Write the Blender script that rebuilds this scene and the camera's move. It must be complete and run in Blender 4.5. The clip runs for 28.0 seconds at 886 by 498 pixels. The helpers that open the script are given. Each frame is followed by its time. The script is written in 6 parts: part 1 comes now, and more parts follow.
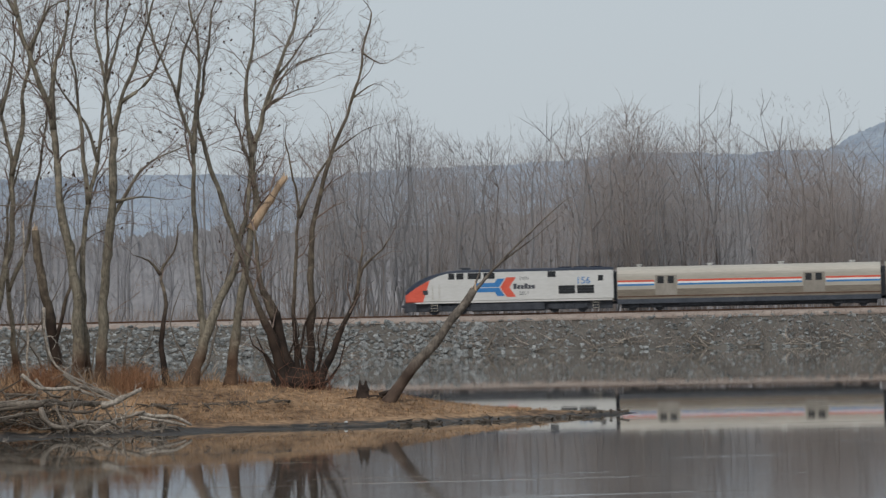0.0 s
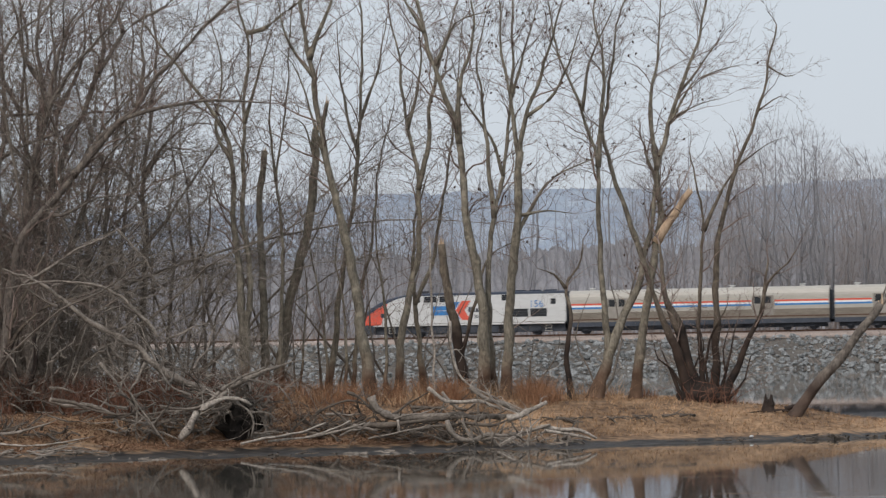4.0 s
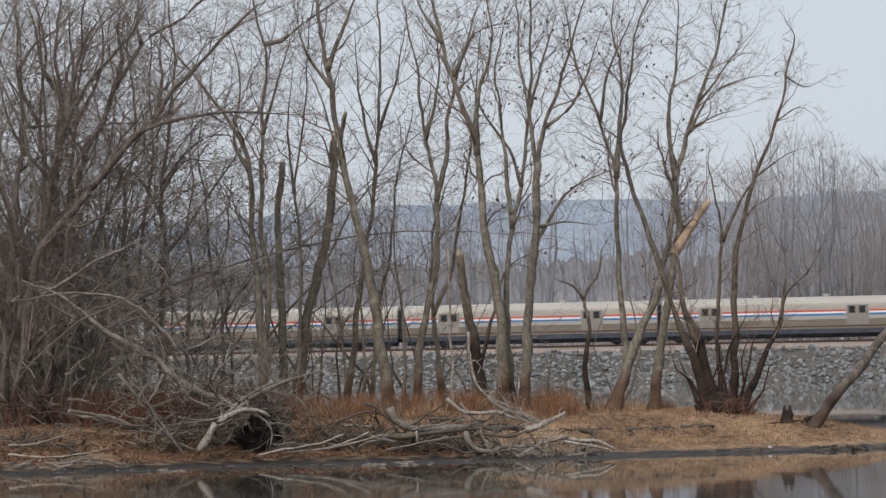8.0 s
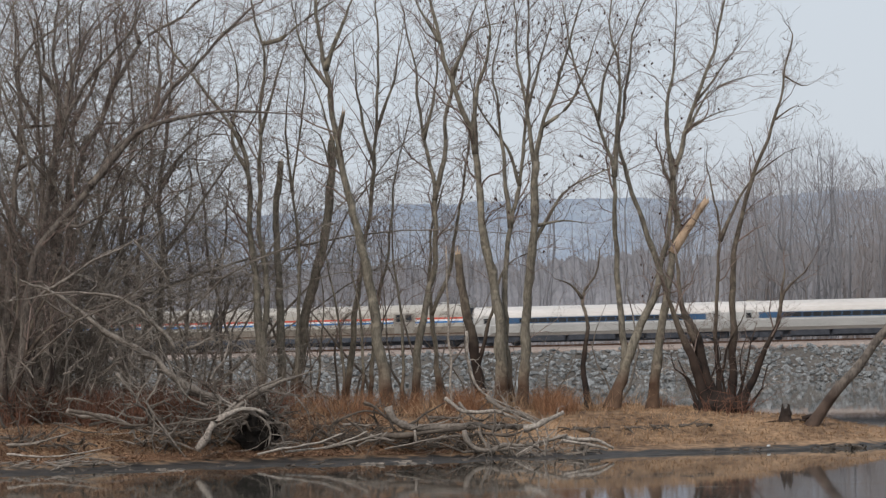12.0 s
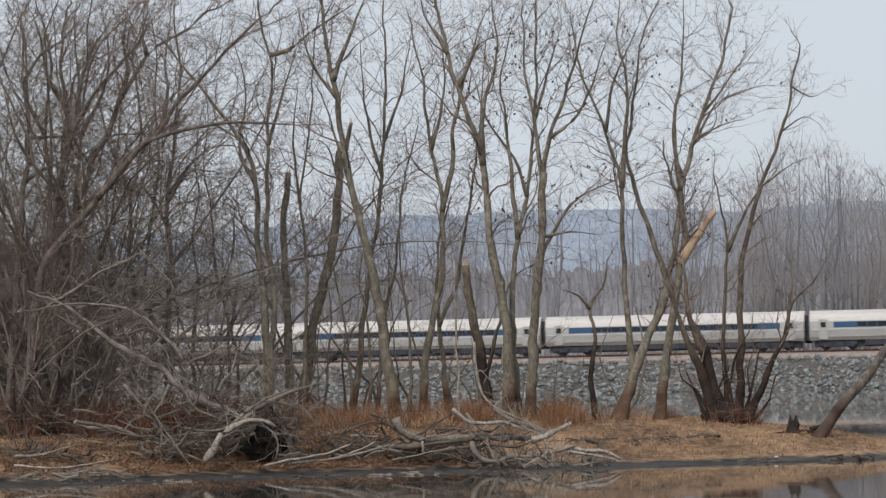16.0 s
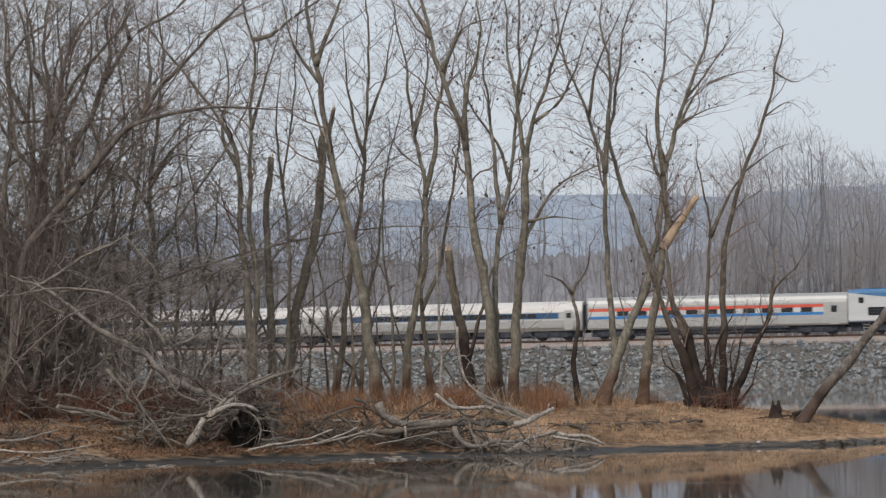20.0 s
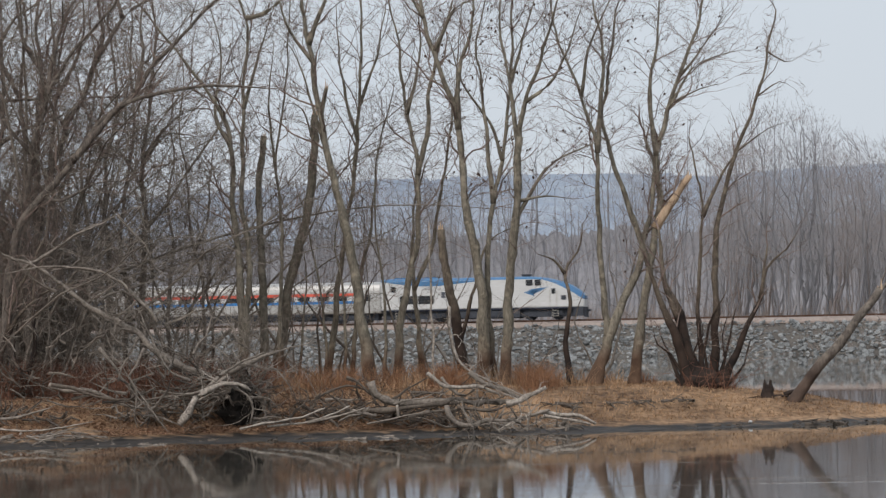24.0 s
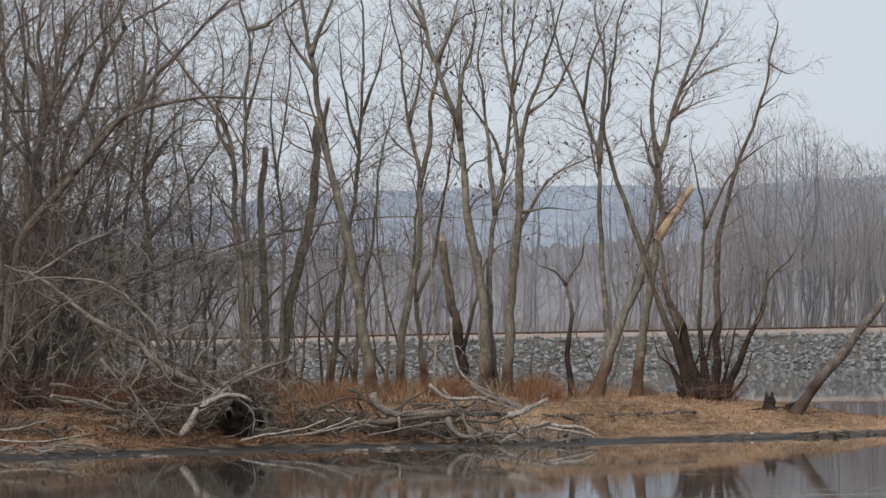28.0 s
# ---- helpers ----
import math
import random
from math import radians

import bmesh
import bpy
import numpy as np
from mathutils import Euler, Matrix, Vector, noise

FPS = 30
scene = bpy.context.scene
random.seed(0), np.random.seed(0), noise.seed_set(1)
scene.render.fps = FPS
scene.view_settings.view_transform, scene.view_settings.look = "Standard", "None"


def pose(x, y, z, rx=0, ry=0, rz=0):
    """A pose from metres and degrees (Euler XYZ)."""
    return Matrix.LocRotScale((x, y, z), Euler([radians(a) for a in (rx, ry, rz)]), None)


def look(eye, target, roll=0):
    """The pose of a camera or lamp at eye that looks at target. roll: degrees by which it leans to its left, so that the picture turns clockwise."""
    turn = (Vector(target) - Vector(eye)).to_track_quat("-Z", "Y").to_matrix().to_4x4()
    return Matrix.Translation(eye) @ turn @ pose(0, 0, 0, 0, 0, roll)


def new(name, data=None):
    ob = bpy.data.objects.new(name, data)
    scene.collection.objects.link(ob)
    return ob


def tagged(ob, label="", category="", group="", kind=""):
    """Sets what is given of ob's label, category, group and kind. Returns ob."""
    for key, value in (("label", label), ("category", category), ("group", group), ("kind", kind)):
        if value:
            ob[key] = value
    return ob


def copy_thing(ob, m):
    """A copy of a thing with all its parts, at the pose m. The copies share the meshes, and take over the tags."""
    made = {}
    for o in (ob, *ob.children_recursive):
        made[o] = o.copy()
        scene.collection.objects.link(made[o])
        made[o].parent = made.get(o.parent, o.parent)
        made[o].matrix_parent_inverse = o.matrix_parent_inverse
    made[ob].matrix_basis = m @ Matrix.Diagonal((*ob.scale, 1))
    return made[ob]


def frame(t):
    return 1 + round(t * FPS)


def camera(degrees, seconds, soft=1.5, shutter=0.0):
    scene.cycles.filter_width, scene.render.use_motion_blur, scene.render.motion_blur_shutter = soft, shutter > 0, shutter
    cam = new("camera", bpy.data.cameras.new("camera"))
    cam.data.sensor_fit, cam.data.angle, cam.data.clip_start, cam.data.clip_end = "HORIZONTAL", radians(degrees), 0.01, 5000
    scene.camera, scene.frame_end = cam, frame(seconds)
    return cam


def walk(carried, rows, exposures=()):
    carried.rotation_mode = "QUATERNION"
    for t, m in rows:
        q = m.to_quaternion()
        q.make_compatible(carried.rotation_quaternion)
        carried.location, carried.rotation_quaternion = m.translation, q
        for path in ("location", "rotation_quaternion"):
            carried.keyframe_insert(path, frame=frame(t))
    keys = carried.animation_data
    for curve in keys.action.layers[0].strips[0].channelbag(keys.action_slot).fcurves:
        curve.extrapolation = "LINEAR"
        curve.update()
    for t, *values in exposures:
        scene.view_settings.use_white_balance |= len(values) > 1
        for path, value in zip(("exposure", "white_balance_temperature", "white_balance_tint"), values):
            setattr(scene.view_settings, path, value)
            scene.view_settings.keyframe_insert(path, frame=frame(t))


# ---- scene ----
# ---- camera: a long lens on a tripod that pans once and then holds with a slight sway ----
EYE = (0.0, 0.0, 2.3)
cam = camera(14.893, 28.0, soft=1.35, shutter=0.5)
ROWS = [  # seconds, yaw, pitch, roll
    (0, -7.137, 1.356, 1.20), (0.5, -6.924, 1.357, 1.14), (1, -6.659, 1.309, 1.08), (1.5, -6.600, 1.362, 1.08),
    (2, -4.847, 1.442, 1.28), (2.1, -4.534, 1.462, 1.27), (2.4, -3.412, 1.455, 1.24), (2.5, -3.177, 1.526, 1.15),
    (3, -1.668, 1.664, 1.15), (3.5, -0.462, 1.695, 1.10), (4, -0.305, 1.722, 1.08), (4.5, -0.192, 1.663, 0.96),
    (6.5, -0.015, 1.713, 1.13), (7, -0.045, 1.791, 1.14), (7.5, -0.009, 1.819, 1.13), (8, -0.000, 1.916, 1.13),
    (8.5, 0.009, 1.894, 1.27), (9, 0.038, 1.964, 1.11), (9.5, -0.081, 1.904, 1.13), (10, -0.052, 1.859, 1.19),
    (10.5, -0.014, 1.828, 1.22), (11, 0.002, 1.779, 1.16), (11.5, 0.024, 1.807, 1.12), (12, -0.030, 1.900, 1.20),
    (12.5, -0.044, 1.922, 1.15), (14.5, 0.024, 1.888, 1.18), (15, 0.119, 2.072, 1.26), (15.5, 0.154, 2.138, 1.23),
    (16, 0.093, 2.090, 1.21), (16.5, 0.073, 2.018, 1.19), (17, -0.307, 2.120, 1.22), (17.5, -0.112, 1.892, 1.17),
    (18, -0.063, 1.914, 1.24), (18.5, -0.148, 1.891, 1.25), (19, -0.167, 1.894, 1.16), (19.5, -0.105, 1.817, 1.16),
    (20, -0.191, 1.830, 1.17), (20.5, -0.176, 1.839, 1.25), (21, -0.198, 1.851, 1.15), (21.5, -0.233, 1.830, 1.26),
    (23.5, -0.313, 1.426, 1.00), (24, -0.313, 1.473, 1.07), (24.5, -0.129, 1.476, 1.06), (25, -0.094, 1.501, 1.01),
    (25.5, -0.195, 1.637, 1.04), (26, -0.024, 1.605, 1.01), (26.5, -0.104, 1.772, 1.04), (27, -0.127, 1.707, 1.02),
    (27.5, -0.216, 1.832, 0.94), (28, -0.286, 1.670, 0.99),
]
walk(cam, [(t, pose(*EYE, 90 + pitch, 0, yaw) @ pose(0, 0, 0, 0, 0, -roll)) for t, yaw, pitch, roll in ROWS], ((0, -0.11, 6500, 10), (1.5, -0.11, 6500, 10), (2.7, -0.08, 6500, 11), (4, 0.16, 6500, 13.5), (28, 0.18, 6500, 13.5)))

# ---- world, sun and exposure ----
world = bpy.data.worlds.new("overcast_sky")
scene.world = world
world.use_nodes = True
wn, wl = world.node_tree.nodes, world.node_tree.links
wn.clear()
w_out, w_bg, w_mix = wn.new("ShaderNodeOutputWorld"), wn.new("ShaderNodeBackground"), wn.new("ShaderNodeMixRGB")
sky, w_gain = wn.new("ShaderNodeTexSky"), wn.new("ShaderNodeMixRGB")
sky.sky_type, sky.sun_disc = "NISHITA", False
sky.sun_elevation, sky.sun_rotation = radians(38), radians(200)
sky.air_density, sky.dust_density = 1.2, 4.0
w_gain.blend_type, w_gain.inputs[0].default_value = "MULTIPLY", 1.0
w_gain.inputs[2].default_value = (0.9, 0.95, 1.05, 1)
wl.new(sky.outputs[0], w_gain.inputs[1])
w_mix.inputs[0].default_value = 0.86
w_mix.inputs[2].default_value = (5.9, 6.55, 7.05, 1)  # the even cloud cover
wl.new(w_gain.outputs[0], w_mix.inputs[1])
wl.new(w_mix.outputs[0], w_bg.inputs[0])
w_bg.inputs[1].default_value = 0.1
wl.new(w_bg.outputs[0], w_out.inputs[0])
sun = new("sun", bpy.data.lights.new("sun", "SUN"))
sun.data.energy, sun.data.angle, sun.data.color = 1.6, radians(14), (1.0, 0.95, 0.88)
sun.matrix_world = look((-30, -60, 60), (0, 0, 0))


# ---- materials ----
def material(name, a, b, scale=3.0, fine=30.0, rough=0.85, bump=0.3, metal=0.0, stretch=(1, 1, 1), island=0.0, spec=0.3):
    """Two tones mixed by a coarse and a fine noise, with a fine relief."""
    m = bpy.data.materials.new(name)
    m.use_nodes = True
    n, l = m.node_tree.nodes, m.node_tree.links
    bsdf = n["Principled BSDF"]
    co, mp = n.new("ShaderNodeTexCoord"), n.new("ShaderNodeMapping")
    mp.inputs["Scale"].default_value = stretch
    l.new(co.outputs["Object"], mp.inputs[0])
    big, small = n.new("ShaderNodeTexNoise"), n.new("ShaderNodeTexNoise")
    for tex, s, d in ((big, scale, 3), (small, fine, 4)):
        tex.inputs["Scale"].default_value, tex.inputs["Detail"].default_value = s, d
        l.new(mp.outputs[0], tex.inputs["Vector"])
    add = n.new("ShaderNodeMath")
    add.operation = "MULTIPLY_ADD"
    add.inputs[1].default_value = 0.5
    l.new(small.outputs[0], add.inputs[0])
    half = n.new("ShaderNodeMath")
    half.operation = "MULTIPLY"
    half.inputs[1].default_value = 0.5
    l.new(big.outputs[0], half.inputs[0])
    l.new(half.outputs[0], add.inputs[2])
    ramp = n.new("ShaderNodeValToRGB")
    ramp.color_ramp.elements[0].position, ramp.color_ramp.elements[0].color = 0.36, (*a, 1)
    ramp.color_ramp.elements[1].position, ramp.color_ramp.elements[1].color = 0.64, (*b, 1)
    l.new(add.outputs[0], ramp.inputs[0])
    colour = ramp.outputs[0]
    if island:
        geo, hsv = n.new("ShaderNodeNewGeometry"), n.new("ShaderNodeHueSaturation")
        rng = n.new("ShaderNodeMapRange")
        rng.inputs["To Min"].default_value, rng.inputs["To Max"].default_value = 1 - island, 1 + island
        l.new(geo.outputs["Random Per Island"], rng.inputs[0])
        l.new(rng.outputs[0], hsv.inputs["Value"])
        l.new(colour, hsv.inputs["Color"])
        colour = hsv.outputs[0]
    l.new(colour, bsdf.inputs["Base Color"])
    bsdf.inputs["Roughness"].default_value, bsdf.inputs["Metallic"].default_value = rough, metal
    bsdf.inputs["Specular IOR Level"].default_value = spec
    if bump:
        bp = n.new("ShaderNodeBump")
        bp.inputs["Strength"].default_value, bp.inputs["Distance"].default_value = bump, 0.02
        l.new(small.outputs[0], bp.inputs["Height"])
        l.new(bp.outputs[0], bsdf.inputs["Normal"])
    return m


TWIG = material("grey_brown_twigs", (0.125, 0.09, 0.075), (0.25, 0.192, 0.162), 2, 20, 0.9, 0, island=0.3)
BRUSH = material("grey_brush_twigs", (0.105, 0.088, 0.072), (0.25, 0.214, 0.178), 2, 20, 0.9, 0, island=0.35)
SEED = material("dry_dark_seed_clusters", (0.03, 0.018, 0.012), (0.08, 0.045, 0.03), 4, 20, 0.9, 0)
RAWWOOD = material("pale_torn_wood", (0.42, 0.29, 0.19), (0.62, 0.47, 0.33), 3, 25, 0.8, 0.4, stretch=(4, 4, 0.7))
DRIFT = material("silver_driftwood", (0.085, 0.072, 0.06), (0.29, 0.25, 0.21), 2.5, 18, 0.85, 0.5, island=0.3)
DRIFT_PALE = material("bleached_white_driftwood", (0.15, 0.127, 0.105), (0.44, 0.39, 0.335), 4.5, 18, 0.85, 0.5, island=0.2)
LITTER = material("red_brown_leaf_litter", (0.12, 0.066, 0.042), (0.32, 0.195, 0.122), 0.7, 6, 0.95, 0, island=0.45)
# Black put in for the shade inside the root plate's hollow.
HOLLOW = material("black_hollow_shade", (0.008, 0.007, 0.006), (0.03, 0.025, 0.021), 3, 14, 0.95, 0.6)
DRIFT_DARK = material("dark_rotting_driftwood", (0.055, 0.045, 0.037), (0.155, 0.127, 0.102), 2.5, 18, 0.9, 0.5, island=0.3)
STRAW = material("tan_dead_grass", (0.16, 0.092, 0.052), (0.48, 0.315, 0.185), 0.45, 4, 0.95, 0.4, island=0.3)
RUST = material("rust_red_dry_stalks", (0.16, 0.074, 0.04), (0.33, 0.182, 0.102), 1.2, 9, 0.95, 0, island=0.35)
RUST_BRUSH = material("dull_red_brush", (0.1, 0.045, 0.03), (0.2, 0.1, 0.065), 1.2, 9, 0.95, 0, island=0.35)
# Far bark and brush: haze is painted in by pale, low-contrast tones.
FARBARK_BROWN = material("red_brown_bark_painted_haze", (0.2, 0.174, 0.165), (0.27, 0.238, 0.226), 0.05, 0.5, 0.95, 0, island=0.06)
FARBARK = material("grey_bark_painted_haze", (0.205, 0.2, 0.208), (0.275, 0.268, 0.277), 0.05, 0.5, 0.95, 0, island=0.06)
FARBARK_PALE = material("pale_bark_painted_haze", (0.2, 0.2, 0.215), (0.285, 0.284, 0.3), 0.05, 0.5, 0.95, 0, island=0.15)
FARBUSH = material("brown_undergrowth_painted_haze", (0.2, 0.165, 0.15), (0.3, 0.25, 0.22), 0.05, 0.5, 0.95, 0, island=0.2)
STONE = material("blue_grey_riprap_stone", (0.105, 0.112, 0.112), (0.3, 0.308, 0.305), 1.2, 8, 0.9, 0.4, island=0.36)
BALLAST = material("pinkish_ballast", (0.24, 0.19, 0.163), (0.39, 0.33, 0.29), 0.6, 6, 0.95, 0.4)
EARTH = material("dark_bank_earth", (0.06, 0.054, 0.048), (0.15, 0.137, 0.122), 0.3, 4, 0.95, 0.4)
RAIL = material("rusty_rail_steel", (0.08, 0.045, 0.032), (0.15, 0.09, 0.065), 3, 20, 0.6, 0.2, 0.6)
TIE = material("weathered_tie_timber", (0.05, 0.04, 0.035), (0.12, 0.1, 0.085), 2, 12, 0.95, 0.3)
WHITE = material("slightly_dirty_white_paint", (0.53, 0.53, 0.515), (0.61, 0.61, 0.6), 0.7, 5, 0.45, 0.03, stretch=(0.4, 1, 1.5))
STRIPE_WHITE = material("clean_white_film", (0.74, 0.74, 0.73), (0.8, 0.8, 0.79), 0.8, 6, 0.4, 0)
RED = material("faded_red_paint", (0.6, 0.09, 0.055), (0.7, 0.13, 0.085), 0.8, 6, 0.45, 0.03)
BLUE = material("mid_blue_paint", (0.035, 0.17, 0.42), (0.05, 0.22, 0.5), 0.8, 6, 0.45, 0.03)
BANDBLUE = material("dull_blue_band_paint", (0.03, 0.08, 0.16), (0.045, 0.108, 0.205), 0.8, 6, 0.45, 0.03)
NAVY = material("dark_navy_paint", (0.012, 0.018, 0.035), (0.025, 0.034, 0.055), 0.8, 6, 0.5, 0.05)
ROOFBLUE = material("steel_blue_roof_paint", (0.06, 0.16, 0.31), (0.085, 0.21, 0.37), 0.8, 6, 0.45, 0.03)
# Browner steel stands in for the dark bank mirrored in the lower side.
STEEL_MIRRORED = material("steel_painted_ground_reflection", (0.2, 0.172, 0.14), (0.3, 0.262, 0.215), 0.5, 5, 0.55, 0.05, 0.4, stretch=(0.3, 1, 2))
STEEL = material("dull_stainless_steel", (0.42, 0.39, 0.335), (0.5, 0.468, 0.41), 0.5, 5, 0.42, 0.05, 0.55, stretch=(0.3, 1, 2))
STEEL_LIGHT = material("bright_stainless_steel", (0.42, 0.41, 0.385), (0.51, 0.5, 0.475), 0.5, 5, 0.38, 0.05, 0.5, stretch=(0.3, 1, 2))
ROOF_DULL = material("dull_weathered_roof", (0.4, 0.375, 0.33), (0.5, 0.47, 0.42), 0.5, 5, 0.65, 0.05, 0.1, stretch=(0.3, 1, 2))
ROOFWHITE = material("pale_silver_roof", (0.52, 0.49, 0.455), (0.65, 0.62, 0.585), 0.5, 5, 0.5, 0.05, 0.1, stretch=(0.3, 1, 2))
# Sooty black, lifted towards blue to carry the haze in front of it.
GEAR = material("sooty_gear_lifted_for_haze", (0.026, 0.031, 0.04), (0.064, 0.07, 0.083), 1.5, 9, 0.75, 0.3)
STEEL_DOOR = material("dull_grey_door_steel", (0.24, 0.22, 0.19), (0.32, 0.295, 0.26), 0.5, 5, 0.6, 0.05, 0.2, stretch=(1, 1, 0.4))
# Dark underframe with the blue-grey of haze put into its colour.
SKIRT = material("haze_blue_underframe", (0.035, 0.042, 0.055), (0.07, 0.08, 0.098), 0.8, 6, 0.7, 0.1)
GLASS = material("dark_tinted_window", (0.008, 0.009, 0.011), (0.018, 0.02, 0.023), 0.5, 3, 0.18, 0, spec=0.5)
MARK = material("dark_grey_lettering", (0.06, 0.065, 0.08), (0.09, 0.095, 0.11), 2, 9, 0.5, 0)
# Ridge, far woods and slope carry the haze as blue-grey base colour.
HILL = material("far_ridge_haze_blue", (0.24, 0.29, 0.36), (0.37, 0.42, 0.48), 0.012, 0.1, 1.0, 0, stretch=(1, 1, 0.35), spec=0)
WOODMASS = material("far_woods_haze_grey", (0.19, 0.188, 0.2), (0.285, 0.28, 0.288), 0.06, 0.7, 1.0, 0, stretch=(1, 1, 0.12), spec=0)
HILL_NEAR = material("wooded_slope_haze_grey", (0.27, 0.3, 0.345), (0.36, 0.385, 0.43), 0.02, 0.2, 1.0, 0, stretch=(1, 1, 0.35), spec=0)


def ground_material():
    """Dead grass above, dark wet mud towards the water's edge, by height."""
    m = material("peninsula_dead_grass_and_mud", (0.075, 0.044, 0.027), (0.4, 0.258, 0.15), 0.42, 5, 0.95, 0.8)
    n, l = m.node_tree.nodes, m.node_tree.links
    bsdf = n["Principled BSDF"]
    grass = bsdf.inputs["Base Color"].links[0].from_socket
    geo, sep, tex = n.new("ShaderNodeNewGeometry"), n.new("ShaderNodeSeparateXYZ"), n.new("ShaderNodeTexNoise")
    l.new(geo.outputs["Position"], sep.inputs[0])
    tex.inputs["Scale"].default_value, tex.inputs["Detail"].default_value = 2.6, 8
    l.new(geo.outputs["Position"], tex.inputs["Vector"])
    edge, mix = n.new("ShaderNodeMath"), n.new("ShaderNodeMixRGB")
    edge.operation = "MULTIPLY_ADD"
    edge.inputs[1].default_value = 0.26
    l.new(tex.outputs[0], edge.inputs[0])
    l.new(sep.outputs["Z"], edge.inputs[2])
    rng = n.new("ShaderNodeMapRange")
    rng.inputs["From Min"].default_value, rng.inputs["From Max"].default_value = 0.19, 0.25
    l.new(edge.outputs[0], rng.inputs[0])
    l.new(rng.outputs[0], mix.inputs[0])
    mud = n.new("ShaderNodeValToRGB")
    mud.color_ramp.elements[0].color, mud.color_ramp.elements[1].color = (0.006, 0.0055, 0.0055, 1), (0.06, 0.052, 0.045, 1)
    mud.color_ramp.elements[0].position, mud.color_ramp.elements[1].position = 0.3, 0.7
    l.new(tex.outputs[0], mud.inputs[0])
    l.new(mud.outputs[0], mix.inputs[1])
    l.new(grass, mix.inputs[2])
    l.new(mix.outputs[0], bsdf.inputs["Base Color"])
    wet = n.new("ShaderNodeMapRange")  # the mud is wet, the grass dry
    wet.inputs["To Min"].default_value, wet.inputs["To Max"].default_value = 0.6, 0.95
    l.new(rng.outputs[0], wet.inputs[0])
    l.new(wet.outputs[0], bsdf.inputs["Roughness"])
    return m


def water_material():
    m = bpy.data.materials.new("still_dark_river_water")
    m.use_nodes = True
    n, l = m.node_tree.nodes, m.node_tree.links
    bsdf = n["Principled BSDF"]
    bsdf.inputs["Base Color"].default_value = (0.075, 0.07, 0.06, 1)
    bsdf.inputs["IOR"].default_value = 1.333
    co, mp, tex = n.new("ShaderNodeTexCoord"), n.new("ShaderNodeMapping"), n.new("ShaderNodeTexNoise")
    mp.inputs["Scale"].default_value = (0.5, 1.0, 1)
    l.new(co.outputs["Object"], mp.inputs[0])
    l.new(mp.outputs[0], tex.inputs["Vector"])
    tex.inputs["Scale"].default_value, tex.inputs["Detail"].default_value = 0.9, 3
    # the open water towards the near bank is more ruffled, and thin wind lines run across it
    sep, open_water = n.new("ShaderNodeSeparateXYZ"), n.new("ShaderNodeMapRange")
    l.new(co.outputs["Object"], sep.inputs[0])
    l.new(sep.outputs["Y"], open_water.inputs[0])
    for k, value in (("From Min", 74), ("From Max", 48), ("To Min", 0.1), ("To Max", 0.3)):
        open_water.inputs[k].default_value = value
    mp2, lines, cut, total = n.new("ShaderNodeMapping"), n.new("ShaderNodeTexNoise"), n.new("ShaderNodeMapRange"), n.new("ShaderNodeMath")
    mp2.inputs["Scale"].default_value = (0.07, 1.6, 1)
    mp2.inputs["Rotation"].default_value = (0, 0, radians(1.5))
    l.new(co.outputs["Object"], mp2.inputs[0])
    l.new(mp2.outputs[0], lines.inputs["Vector"])
    lines.inputs["Scale"].default_value, lines.inputs["Detail"].default_value = 1.0, 2
    l.new(lines.outputs[0], cut.inputs[0])
    for k, value in (("From Min", 0.66), ("From Max", 0.7), ("To Min", 0.0), ("To Max", 4.0)):
        cut.inputs[k].default_value = value
    total.operation = "ADD"
    l.new(cut.outputs[0], total.inputs[0])
    l.new(open_water.outputs[0], total.inputs[1])
    height = n.new("ShaderNodeMath")
    height.operation = "MULTIPLY"
    l.new(tex.outputs[0], height.inputs[0])
    l.new(total.outputs[0], height.inputs[1])
    bp = n.new("ShaderNodeBump")
    bp.inputs["Strength"].default_value, bp.inputs["Distance"].default_value = 0.9, 0.006
    l.new(height.outputs[0], bp.inputs["Height"])
    l.new(bp.outputs[0], bsdf.inputs["Normal"])
    # fine wind ruffle: glassy in the lee of the causeway, duller on the open side of the spit
    ruffle = n.new("ShaderNodeMapRange")
    l.new(sep.outputs["Y"], ruffle.inputs[0])
    for k, value in (("From Min", 80), ("From Max", 50), ("To Min", 0.018), ("To Max", 0.045)):
        ruffle.inputs[k].default_value = value
    l.new(ruffle.outputs[0], bsdf.inputs["Roughness"])
    return m


